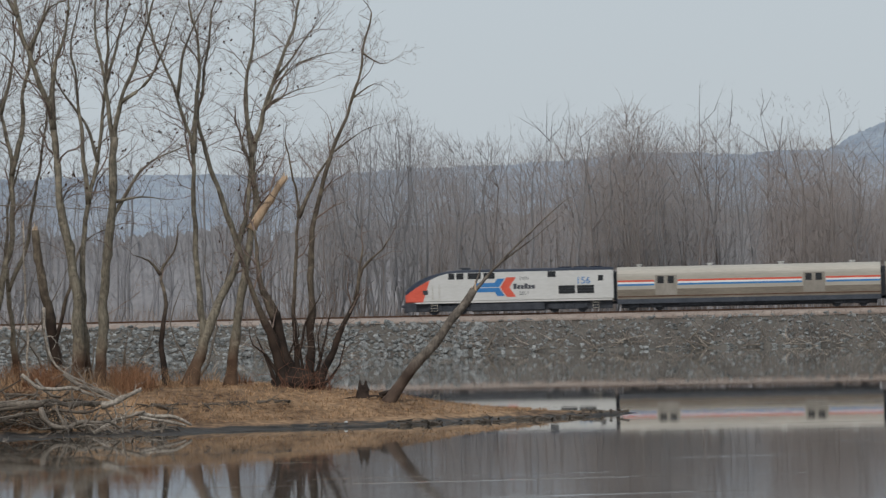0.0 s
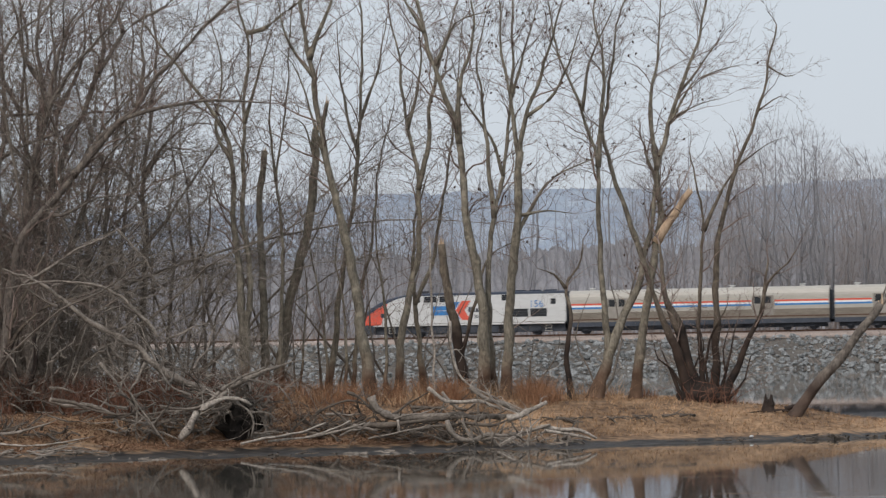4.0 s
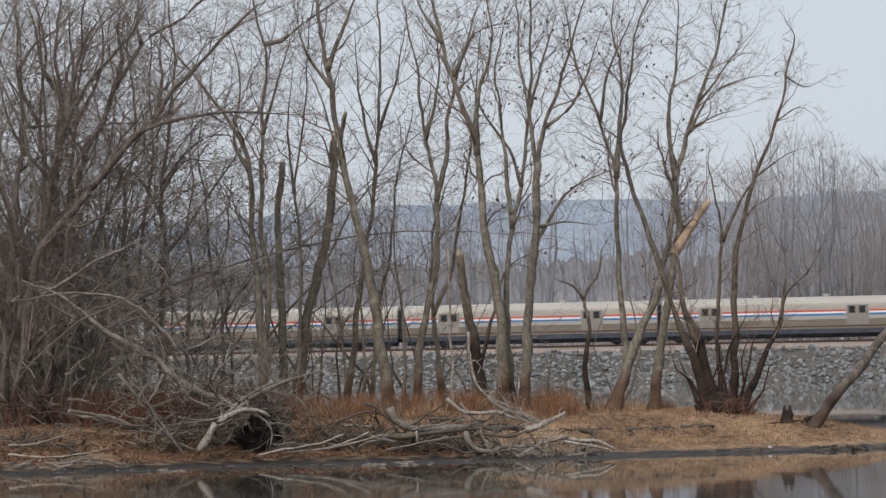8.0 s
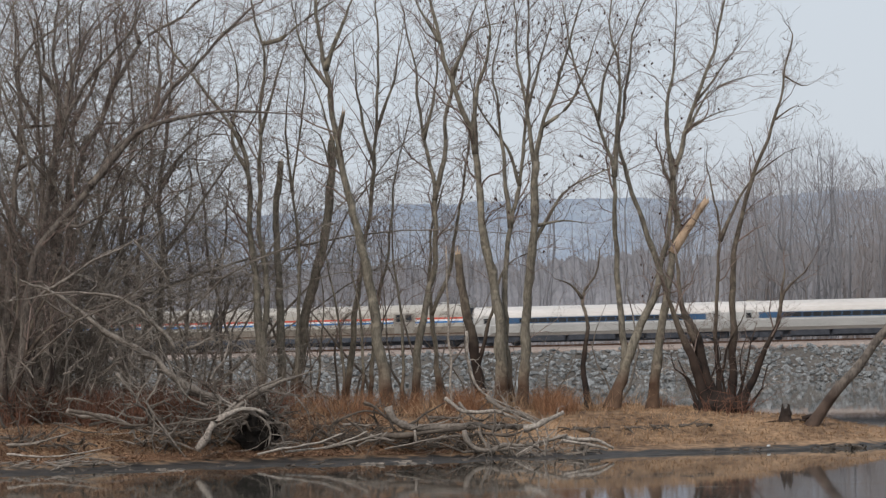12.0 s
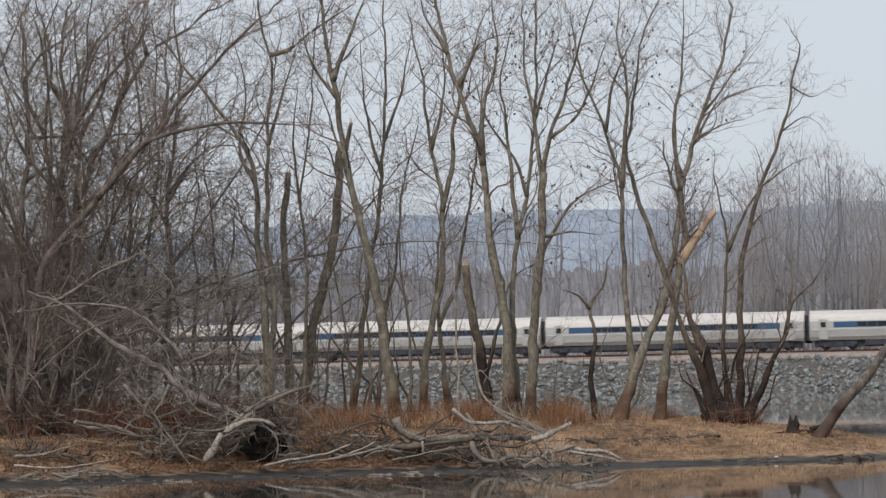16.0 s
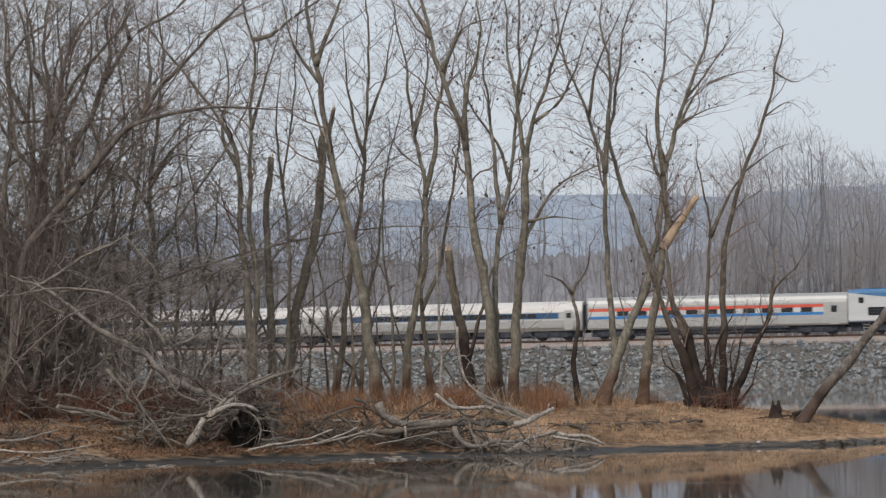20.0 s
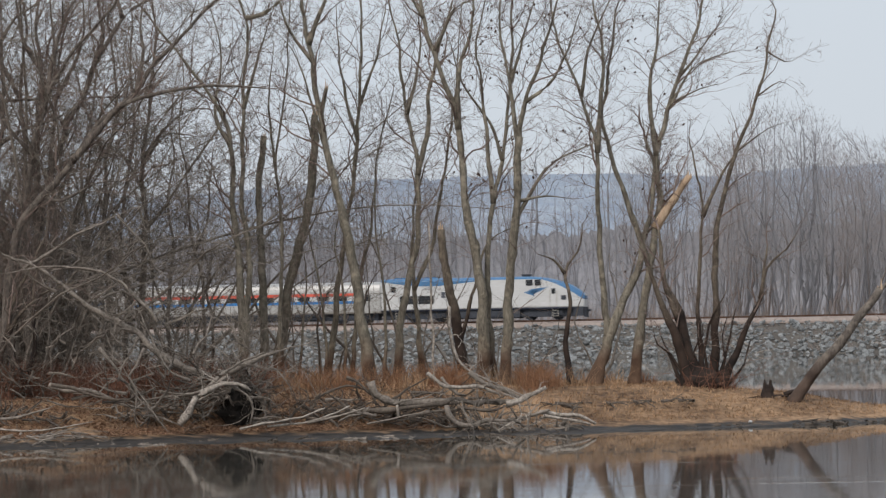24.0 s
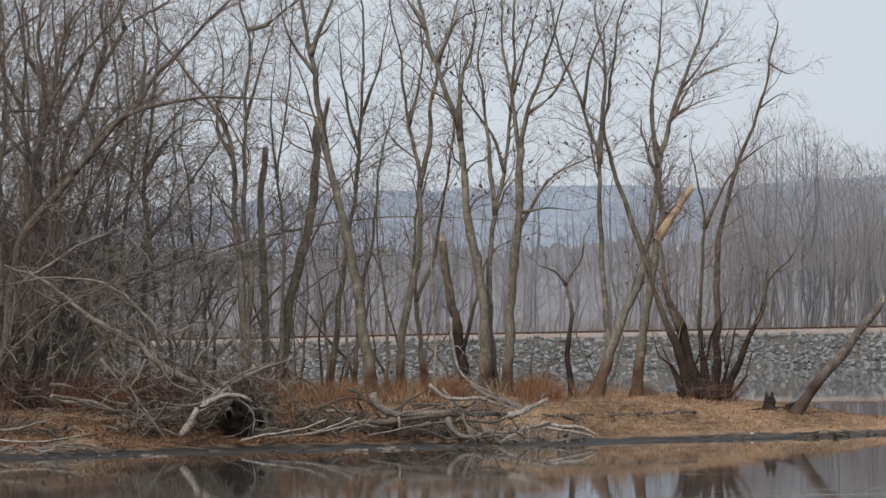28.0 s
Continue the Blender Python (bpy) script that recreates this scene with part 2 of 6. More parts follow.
def flood_stained(name, a, b, stain_a, stain_b, height):
    """Bark whose foot is stained by high water up to an uneven line."""
    m = material(name, a, b, 2.5, 11, 0.9, 1.0, stretch=(2.2, 2.2, 0.7))
    n, l = m.node_tree.nodes, m.node_tree.links
    bsdf = n["Principled BSDF"]
    bark = bsdf.inputs["Base Color"].links[0].from_socket
    spots, pale, lichen = n.new("ShaderNodeTexNoise"), n.new("ShaderNodeMapRange"), n.new("ShaderNodeMixRGB")
    spots.inputs["Scale"].default_value, spots.inputs["Detail"].default_value = 5.0, 5
    obj = n.new("ShaderNodeTexCoord")
    l.new(obj.outputs["Object"], spots.inputs["Vector"])
    l.new(spots.outputs[0], pale.inputs[0])
    for k, value in (("From Min", 0.54), ("From Max", 0.68), ("To Min", 0.0), ("To Max", 0.6)):
        pale.inputs[k].default_value = value
    l.new(pale.outputs[0], lichen.inputs[0])
    l.new(bark, lichen.inputs[1])
    lichen.inputs[2].default_value = (b[0] * 1.5, b[1] * 1.5, b[2] * 1.45, 1)
    bark = lichen.outputs[0]
    co, sep, tex = n.new("ShaderNodeTexCoord"), n.new("ShaderNodeSeparateXYZ"), n.new("ShaderNodeTexNoise")
    l.new(co.outputs["Object"], sep.inputs[0])
    l.new(co.outputs["Object"], tex.inputs["Vector"])
    tex.inputs["Scale"].default_value = 2.2
    tex.inputs["Detail"].default_value = 4
    line, rng, mix, tone = n.new("ShaderNodeMath"), n.new("ShaderNodeMapRange"), n.new("ShaderNodeMixRGB"), n.new("ShaderNodeValToRGB")
    line.operation = "MULTIPLY_ADD"
    line.inputs[1].default_value = 1.6
    l.new(tex.outputs[0], line.inputs[0])
    l.new(sep.outputs["Z"], line.inputs[2])
    rng.inputs["From Min"].default_value, rng.inputs["From Max"].default_value = height, height + 0.9
    l.new(line.outputs[0], rng.inputs[0])
    tone.color_ramp.elements[0].position, tone.color_ramp.elements[0].color = 0.35, (*stain_a, 1)
    tone.color_ramp.elements[1].position, tone.color_ramp.elements[1].color = 0.65, (*stain_b, 1)
    l.new(tex.outputs[0], tone.inputs[0])
    l.new(rng.outputs[0], mix.inputs[0])
    l.new(tone.outputs[0], mix.inputs[1])
    l.new(bark, mix.inputs[2])
    l.new(mix.outputs[0], bsdf.inputs["Base Color"])
    return m


BARK = flood_stained("olive_grey_bark", (0.085, 0.074, 0.057), (0.245, 0.218, 0.17), (0.075, 0.045, 0.029), (0.18, 0.112, 0.073), 1.35)
BARK_THICKET = flood_stained("grey_brown_thicket_bark", (0.075, 0.062, 0.053), (0.2, 0.172, 0.146), (0.05, 0.035, 0.028), (0.12, 0.082, 0.062), 1.35)
BARK_DARK = flood_stained("dark_wet_bark", (0.075, 0.06, 0.046), (0.18, 0.148, 0.112), (0.018, 0.013, 0.011), (0.055, 0.037, 0.028), 2.5)
GROUND, WATER = ground_material(), water_material()


# ---- geometry helpers ----
class Mesh:
    """Collects vertices and faces."""

    def __init__(self):
        self.v, self.f = [], []

    def tube(self, pts, radii, sides=5, cap=True):
        base = len(self.v)
        last = len(pts) - 1
        for i, p in enumerate(pts):
            a, b = pts[max(i - 1, 0)], pts[min(i + 1, last)]
            tx, ty, tz = b[0] - a[0], b[1] - a[1], b[2] - a[2]
            d = math.sqrt(tx * tx + ty * ty + tz * tz) or 1
            tx, ty, tz = tx / d, ty / d, tz / d
            ux, uy, uz = (1.0, 0.0, 0.0) if abs(tx) < 0.8 else (0.0, 0.0, 1.0)
            dot = ux * tx + uy * ty + uz * tz
            ux, uy, uz = ux - dot * tx, uy - dot * ty, uz - dot * tz
            d = math.sqrt(ux * ux + uy * uy + uz * uz)
            ux, uy, uz = ux / d, uy / d, uz / d
            wx, wy, wz = ty * uz - tz * uy, tz * ux - tx * uz, tx * uy - ty * ux
            r = radii[i]
            for k in range(sides):
                c, s = math.cos(6.28319 * k / sides) * r, math.sin(6.28319 * k / sides) * r
                self.v.append((p[0] + ux * c + wx * s, p[1] + uy * c + wy * s, p[2] + uz * c + wz * s))
        for i in range(last):
            q = base + i * sides
            for k in range(sides):
                k2 = (k + 1) % sides
                self.f.append((q + k, q + k2, q + sides + k2, q + sides + k))
        if cap:
            self.f.append(tuple(range(base + last * sides, base + (last + 1) * sides)))
            self.f.append(tuple(range(base + sides - 1, base - 1, -1)))

    def spike(self, pts, radii):
        """A three-sided twig that ends in a point."""
        self.tube(pts[:-1], radii[:-1], 3, False) if len(pts) > 2 else self.v.extend([(pts[0][0] + radii[0] * a, pts[0][1] + radii[0] * b, pts[0][2]) for a, b in ((1, 0), (-0.5, 0.87), (-0.5, -0.87))])
        q = len(self.v) - 3
        self.v.append(tuple(pts[-1]))
        self.f += [(q, q + 1, q + 3), (q + 1, q + 2, q + 3), (q + 2, q, q + 3)]

    def box(self, x0, x1, y0, y1, z0, z1, bevel=0.0):
        b = len(self.v)
        e = bevel
        for z, s in ((z0, e), (z0 + e, 0), (z1 - e, 0), (z1, e)) if e else ((z0, 0), (z1, 0)):
            self.v += [(x0 + s, y0 + s, z), (x1 - s, y0 + s, z), (x1 - s, y1 - s, z), (x0 + s, y1 - s, z)]
        n = 4 if e else 2
        self.f.append((b + 3, b + 2, b + 1, b))
        for i in range(n - 1):
            q = b + 4 * i
            self.f += [(q + k, q + (k + 1) % 4, q + 4 + (k + 1) % 4, q + 4 + k) for k in range(4)]
        q = b + 4 * (n - 1)
        self.f.append((q, q + 1, q + 2, q + 3))

    def loft(self, rings):
        b, n = len(self.v), len(rings[0])
        for ring in rings:
            self.v += [tuple(p) for p in ring]
        for i in range(len(rings) - 1):
            q = b + i * n
            self.f += [(q + k, q + (k + 1) % n, q + n + (k + 1) % n, q + n + k) for k in range(n)]
        self.f.append(tuple(range(b + n - 1, b - 1, -1)))
        q = b + (len(rings) - 1) * n
        self.f.append(tuple(range(q, q + n)))

    def plate(self, outline, y, depth=0.02):
        """A flat shape in the x-z plane, with its face at y and its back at y + depth."""
        self.loft([[(x, y, z) for x, z in outline], [(x, y + depth, z) for x, z in outline]])

    def cyl(self, c, axis, r, h, sides=12):
        a = [0, 0, 0]
        a[axis] = h / 2
        self.tube([tuple(c[i] - a[i] for i in range(3)), tuple(c[i] + a[i] for i in range(3))], [r, r], sides)

    def data(self, name, mat, smooth=False):
        me = bpy.data.meshes.new(name)
        me.from_pydata(self.v, [], self.f)
        me.materials.append(mat)
        if smooth:
            me.shade_smooth()
        me.update()
        return me


def part(name, mesh, mat, parent=None, label="", smooth=False):
    ob = new(name, mesh.data(name, mat, smooth))
    ob.parent = parent
    return tagged(ob, label)


def empty(name, m, label, category, group=""):
    ob = new(name)
    ob.empty_display_size = 0.1
    ob.matrix_basis = m
    return tagged(ob, label, category, group)


def curve_points(ctrl, step=0.35):
    """A smooth line through a few control points (Catmull-Rom)."""
    pts = [Vector(p) for p in ctrl]
    pts = [pts[0] * 2 - pts[1]] + pts + [pts[-1] * 2 - pts[-2]]
    out = []
    for i in range(1, len(pts) - 2):
        a, b, c, d = pts[i - 1:i + 3]
        n = max(2, int((c - b).length / step))
        for k in range(n):
            t = k / n
            out.append(0.5 * (2 * b + (c - a) * t + (2 * a - 5 * b + 4 * c - d) * t * t + (3 * b - a - 3 * c + d) * t ** 3))
    out.append(pts[-2])
    return out


def unit(x, y, z):
    d = math.sqrt(x * x + y * y + z * z) or 1
    return x / d, y / d, z / d


def grow(mesh, rng, p, d, length, r, depth, up=0.1, kids=5, crook=0.22, step=0.22, rmin=0.004, wide=0.65):
    """A branch with its side branches, down to twigs."""
    n = min((2, 4, 7, 7)[depth], max(1 if depth == 0 and length < 0.2 else 2, round(length / step)))
    pts, seg = [p], length / n
    for i in range(n):
        d = unit(d[0] + rng.gauss(0, crook), d[1] + rng.gauss(0, crook), d[2] + rng.gauss(0, crook) * 0.7 + up)
        p = (p[0] + d[0] * seg, p[1] + d[1] * seg, p[2] + d[2] * seg)
        pts.append(p)
    radii = [max(rmin, r * (1 - 0.7 * i / n)) for i in range(n + 1)]
    if depth <= 0:
        mesh.spike(pts, radii)
        return
    mesh.tube(pts, radii, 3 if r < 0.02 else 5, False)
    for j in range(kids):
        i = min(n, 1 + int(n * (j + rng.random()) / kids))
        a, b = pts[i - 1], pts[i]
        t = unit(b[0] - a[0], b[1] - a[1], b[2] - a[2])
        s = unit(rng.gauss(0, 1), rng.gauss(0, 1), rng.gauss(0, 0.8))
        k = wide * rng.uniform(0.6, 1.4)
        grow(mesh, rng, b, unit(t[0] + s[0] * k, t[1] + s[1] * k, t[2] + s[2] * k), length * rng.uniform(0.32, 0.6),
             max(rmin, radii[i] * 0.6), depth - 1, up, max(2, kids - 1), crook, step, rmin, wide)


# ---- the water, the banks and the land beyond ----
TRACK = Matrix.Translation((16.0, 334.6, 0)) @ Matrix.Rotation(radians(-11), 4, "Z")  # x along the line, -y towards the water
RAIL_TOP = 3.72
SHORE_X = [-45, -14, -10, -5.4, 0, 3, 8.5, 12, 15, 16]
SHORE_Y = [70, 75, 76.3, 78.6, 79.6, 80.0, 81.0, 83.0, 86.2, 87.5]


def wobble(x, y, s):
    return noise.noise((x * s, y * s, 3.7))


def land(x, y):
    """Height of the peninsula over the water."""
    q = y - float(np.interp(x, SHORE_X, SHORE_Y)) + 0.5 * wobble(x, 0, 0.45) + 0.2 * wobble(x, y, 1.7)
    flat = float(np.interp(x, [-10, -3, 2, 6, 9], [3.6, 3.4, 3.0, 1.2, 0.01]))  # the wet mud before the grass
    if flat > 0.1 and -flat < q < 0.6:
        lumps = (0.045 * wobble(x, y * 0.6, 0.9) + 0.03 * wobble(x, y * 0.7, 3.7)) * min(1, (q + flat) * 1.5)
        return max(0.045 * min(1, 1 + q / flat) + lumps - 0.008, inland(x, y, q) if q > 0 else -1)
    return inland(x, y, q)


def inland(x, y, q):
    """Height of the grassed part, q metres behind the mud."""
    top = float(np.interp(x, [-14, -6, 2, 6.5, 9.2, 11, 13, 15.5, 16], [0.95, 1.0, 1.05, 1.0, 0.72, 0.4, 0.2, 0.07, 0]))
    wide = float(np.interp(x, [-14, 2, 6, 9, 11, 13, 15.5, 16], [40, 26, 15, 9.5, 6, 3.4, 1.0, 0.3]))
    if q < 0 or q > wide:
        return -0.25 - 0.05 * min(4, abs(q))
    k = q * 9 / min(9, wide * 0.8)
    z = top * float(np.interp(k, [0, 0.7, 1.8, 3, 5, 9], [0.0, 0.1, 0.24, 0.6, 0.94, 1.0])) * float(np.interp(q / wide, [0.7, 1], [1, 0]))
    return z + 0.05 * wobble(x, y, 0.9) * min(1, q) + 0.025 * wobble(x, y, 3.1) * min(1, q) - 0.01


def sheet(name, x0, x1, y0, y1, dx, dy, height, mat, label, m=None):
    nx, ny = int((x1 - x0) / dx), int((y1 - y0) / dy)
    g = Mesh()
    for j in range(ny + 1):
        for i in range(nx + 1):
            x, y = x0 + (x1 - x0) * i / nx, y0 + (y1 - y0) * j / ny
            g.v.append((x, y, height(x, y)))
    w = nx + 1
    g.f = [(j * w + i, j * w + i + 1, (j + 1) * w + i + 1, (j + 1) * w + i) for j in range(ny) for i in range(nx)]
    ob = part(name, g, mat, None, label, True)
    ob["kind"] = "structure"
    if m:
        ob.matrix_basis = m
    return ob


water = Mesh()
water.v, water.f = [(-2600, -300, 0), (2600, -300, 0), (2600, 900, 0), (-2600, 900, 0)], [(0, 1, 2, 3)]
tagged(part("water", water, WATER, None, "still dark river water with faint ripples and reflections"), kind="structure", category="water")
bed = Mesh()
bed.v, bed.f = [(-4500, -4500, -1.2), (4500, -4500, -1.2), (4500, 4500, -1.2), (-4500, 4500, -1.2)], [(0, 1, 2, 3)]
tagged(part("ground", bed, EARTH, None, "dark muddy ground under and around the river"), kind="structure", category="ground")
tagged(sheet("ground_peninsula", -46, 17, 70, 122, 0.28, 0.28, land, GROUND, "low peninsula of tan dead grass with a dark muddy edge"), category="ground")
near_bank = sheet("ground_near_bank", -60, 60, -40, 3, 2, 1.4, lambda x, y: min(0.7, 0.35 * (2.2 - y)) + 0.05 * wobble(x, y, 0.6), GROUND, "grassy near bank under the tripod")
near_bank["category"] = "ground"


def bank(x, y):
    """Cross-section of the railway causeway; y is measured from its centre line, towards the far side."""
    lump = 0.12 * wobble(x, y * 2, 0.5)
    return float(np.interp(y, [-13, -9.4, -4.2, -3.4, -2.0, 3.0, 4.5, 9, 60], [-1.3, -0.15, 2.95, 3.28, 3.47, 3.47, 3.1, 2.5, 2.6])) + (lump if y < -4 else 0.03 * lump)


embankment = tagged(sheet("ground_causeway", -240, 330, -13, 60, 3.0, 0.7, bank, EARTH, "earth causeway carrying the railway across the river", TRACK), category="embankment")
far_land = sheet("ground_far", -2500, 2500, 59, 2800, 100, 60, lambda x, y: 2.6 + 0.004 * (y - 59), FARBUSH, "flat brown land behind the railway", TRACK)
far_land["category"] = "ground"


# ---- the railway ----
def railway():
    top = Mesh()
    n = 380
    rings = []
    for i in range(n + 1):
        x = -240 + 570 * i / n
        j = 0.05 * wobble(x, 1, 0.8)
        rings.append([(x, -4.3 - 3 * j, 2.93), (x, -3.2 + 2 * j, 3.36 + j), (x, -1.6, 3.53), (x, 1.6, 3.53), (x, 3.3, 3.3), (x, 3.4, 2.9)])
    top.loft(rings)
    bed_ob = tagged(part("trackbed", top, BALLAST, None, "pinkish gravel ballast under the railway track", True), kind="structure", category="ballast")
    bed_ob.matrix_basis = TRACK
    for side in (-0.7175, 0.7175):
        r = Mesh()
        prof = [(-0.07, 0), (0.07, 0), (0.07, 0.02), (0.012, 0.03), (0.012, 0.12), (0.036, 0.13), (0.036, 0.17), (-0.036, 0.17), (-0.036, 0.13), (-0.012, 0.12), (-0.012, 0.03), (-0.07, 0.02)]
        r.loft([[(x, side + a, RAIL_TOP - 0.17 + z) for a, z in prof] for x in (-240, 330)])
        ob = tagged(part("rail", r, RAIL, None, "rusty steel rail of a single track"), kind="structure", category="rail")
        ob.matrix_basis = TRACK
    ties = Mesh()
    for i in range(900):
        x = -200 + i * 0.55
        ties.box(x - 0.11, x + 0.11, -1.3, 1.3, RAIL_TOP - 0.34, RAIL_TOP - 0.165)
    ob = tagged(part("railway_ties", ties, TIE, None, "weathered wooden ties set in the ballast"), kind="stuff", category="ties")
    ob.matrix_basis = TRACK


railway()


# ---- the train ----
def wheelset(parent, x, r):
    w = Mesh()
    for y in (-0.75, 0.75):
        w.cyl((x, y, r), 1, r, 0.13, 20)
        w.cyl((x, y * 1.09, r), 1, r * 0.35, 0.1, 10)
    w.cyl((x, 0, r), 1, 0.09, 1.4, 8)
    return part("wheelset", w, GEAR, parent, "sooty steel wheelset")


def bogie(parent, x, wheels=2, base=2.6, r=0.46):
    b = Mesh()
    half = base / 2 + 0.55
    for y in (-1.16, 1.0):
        b.plate([(x - half, 0.5), (x - half, 0.95), (x - 0.7, 1.0), (x - 0.45, 0.85), (x + 0.45, 0.85), (x + 0.7, 1.0), (x + half, 0.95), (x + half, 0.5), (x + 0.8, 0.3), (x - 0.8, 0.3)], y, 0.16)
        for k in (-1, 1):
            b.box(x + k * base / 2 - 0.2, x + k * base / 2 + 0.2, y - 0.06, y + 0.2, r - 0.18, r + 0.2, 0.03)
            b.cyl((x + k * 0.55, y, 0.62), 2, 0.13, 0.42, 10)
    b.box(x - half + 0.1, x + half - 0.1, -0.6, 0.6, 0.35, 0.9)
    ob = part("bogie", b, GEAR, parent, "dark cast bogie frame")
    for k in range(wheels):
        wheelset(ob, x + base * (k / (wheels - 1) - 0.5), r)
    return ob


def text_part(name, words, size, x, y, z, mat, parent, flip=False, label=""):
    cu = bpy.data.curves.new(name, "FONT")
    cu.body, cu.size, cu.extrude, cu.align_x = words, size, 0.006, "CENTER"
    tmp = bpy.data.objects.new(name, cu)
    scene.collection.objects.link(tmp)
    me = bpy.data.meshes.new_from_object(tmp)
    bpy.data.objects.remove(tmp)
    me.materials.clear()
    me.materials.append(mat)
    ob = new(name, me)
    ob.parent = parent
    ob.matrix_basis = pose(x, y, z, 90, 0, 180 if flip else 0)
    return tagged(ob, label)


def locomotive(m, label, old):
    """Nose at x = 0, tail at x = 20.6, rail level at z = 0. old: the red, white and dark scheme; else white with a blue roof."""
    loco = empty("locomotive", m, label, "locomotive")
    xs = [0.0, 0.12, 0.5, 1.0, 1.6, 2.4, 3.2, 4.1, 5.0, 8, 12, 16, 20.0, 20.35]
    contour = [2.35, 2.5, 2.82, 3.17, 3.5, 3.8, 4.02, 4.2, 4.3, 4.32, 4.33, 4.34, 4.34, 4.28]
    border = [1.95, 2.0, 2.24, 2.6, 2.95, 3.36, 3.72, 3.98, 4.04, 4.04, 4.04, 4.04, 4.04, 4.0]
    half = [0.95, 1.12, 1.3, 1.42, 1.48, 1.5, 1.5, 1.5, 1.5, 1.5, 1.5, 1.5, 1.5, 1.46]

    def low(i0, i1, z0=1.22):
        rings = []
        for i in range(i0, i1 + 1):
            w, b = half[i], border[i]
            rings.append([(xs[i], -w + 0.08, z0), (xs[i], -w, z0 + 0.1), (xs[i], -w, b), (xs[i], w, b), (xs[i], w, z0 + 0.1), (xs[i], w - 0.08, z0)])
        g = Mesh()
        g.loft(rings)
        return g

    def cap(i0, i1):
        rings = []
        for i in range(i0, i1 + 1):
            w, b, h = half[i], border[i], contour[i] - border[i]
            rings.append([(xs[i], -w * math.cos(math.pi * k / 10) * (1.0 if 0 < k < 10 else 1.0), b + h * min(1, 1.25 * math.sin(math.pi * k / 10))) for k in range(11)])
        g = Mesh()
        g.loft(rings)
        return g

    part("nose", low(0, 4), RED if old else WHITE, loco, "red painted nose" if old else "white painted nose")
    hull = part("body", low(4, 13), WHITE, loco, "white painted body side")
    part("windshield", cap(0, 5), NAVY if old else ROOFBLUE, loco, "dark raked windshield" if old else "blue windshield surround")
    part("roof", cap(5, 13), NAVY if old else ROOFBLUE, loco, "dark roof" if old else "steel blue roof")
    sill = Mesh()
    sill.box(1.0, 20.2, -1.47, 1.47, 1.08, 1.225, 0.02)
    part("side_sill", sill, WHITE if old else NAVY, loco)
    # Underframe block reaches low to fill in the shade below the locomotive.
    frame_sill = Mesh()
    frame_sill.box(1.0, 20.2, -0.95, 0.95, 0.3, 1.1, 0.03)
    part("underframe", frame_sill, GEAR, loco, "black underframe, deepened in place of shade")
    under = Mesh()
    under.box(6.4, 13.6, -1.35, 1.35, 0.22, 1.08, 0.12)
    part("fuel_tank", under, GEAR, loco, "black fuel tank under the frame")
    pilot = Mesh()
    pilot.loft([[(0.1, -1.0, 0.25), (0.1, 1.0, 0.25), (0.1, 1.15, 1.2), (0.1, -1.15, 1.2)], [(-0.15, -0.8, 0.2), (-0.15, 0.8, 0.2), (-0.12, 0.95, 1.2), (-0.12, -0.95, 1.2)]])
    pilot.box(0.1, 1.1, -1.35, 1.35, 0.35, 1.2)
    part("pilot", pilot, GEAR, loco, "black pilot plate below the nose")
    coupler = Mesh()
    coupler.box(-0.5, 0.0, -0.15, 0.15, 0.75, 1.0, 0.04)
    part("coupler", coupler, GEAR, loco)
    coupler = Mesh()
    coupler.box(20.35, 20.75, -0.15, 0.15, 0.75, 1.0, 0.04)
    part("coupler", coupler, GEAR, loco)
    tail = Mesh()
    tail.box(20.3, 20.45, -1.2, 1.2, 1.1, 3.95, 0.08)
    part("diaphragm", tail, GEAR, loco, "black end diaphragm")
    for bx in (4.1, 15.9):
        bogie(loco, bx, 2, 2.74, 0.5)
    for x in (2.85, 18.6):
        for y in (-1.5, 1.38):
            steps = Mesh()
            for k in (-0.3, 0.27):
                steps.box(x + k, x + k + 0.03, y, y + 0.12, 0.33, 1.1)
            for z in (0.35, 0.62, 0.9):
                steps.box(x - 0.28, x + 0.28, y, y + 0.12, z, z + 0.04)
            part("step_ladder", steps, STEEL, loco)
    sides = ((-1, -1.512), (1, 1.492))
    for sgn, y in sides:
        vents = [(4.25, 4.85, 3.4, 3.99), (5.05, 5.75, 3.4, 3.99), (6.15, 7.45, 3.4, 3.99), (7.7, 8.8, 3.4, 3.99), (13.95, 14.75, 3.45, 4.02), (15.0, 16.6, 1.8, 2.6), (16.8, 18.45, 1.8, 2.6)]
        for k, (a, b, z0, z1) in enumerate(vents if old else vents[:2] + vents[5:]):
            v = Mesh()
            v.box(a, b, y - 0.004, y + 0.03, z0, z1)
            grille = part("side_vent" if k > 3 or not old else "side_window", v, GLASS, hull, "black louvred opening")
            for j in range(1, 3):
                bar = Mesh()
                zz = z0 + (z1 - z0) * j / 3
                bar.box(a, b, y - 0.012 if sgn < 0 else y + 0.02, y + 0.0 if sgn < 0 else y + 0.034, zz - 0.015, zz + 0.015)
                part("louvre", bar, GEAR, grille)
        door = Mesh()
        door.box(2.72, 3.3, y - 0.002, y + 0.022, 1.35, 3.3)
        cab = part("cab_door", door, WHITE, hull, "white cab door")
        win = Mesh()
        win.box(2.82, 3.2, y - 0.008, y + 0.028, 2.55, 3.1, 0.01)
        part("door_window", win, WHITE if old else GLASS, cab)
        handle = Mesh()
        handle.box(2.66, 2.69, y - 0.05, y + 0.07, 1.4, 2.9)
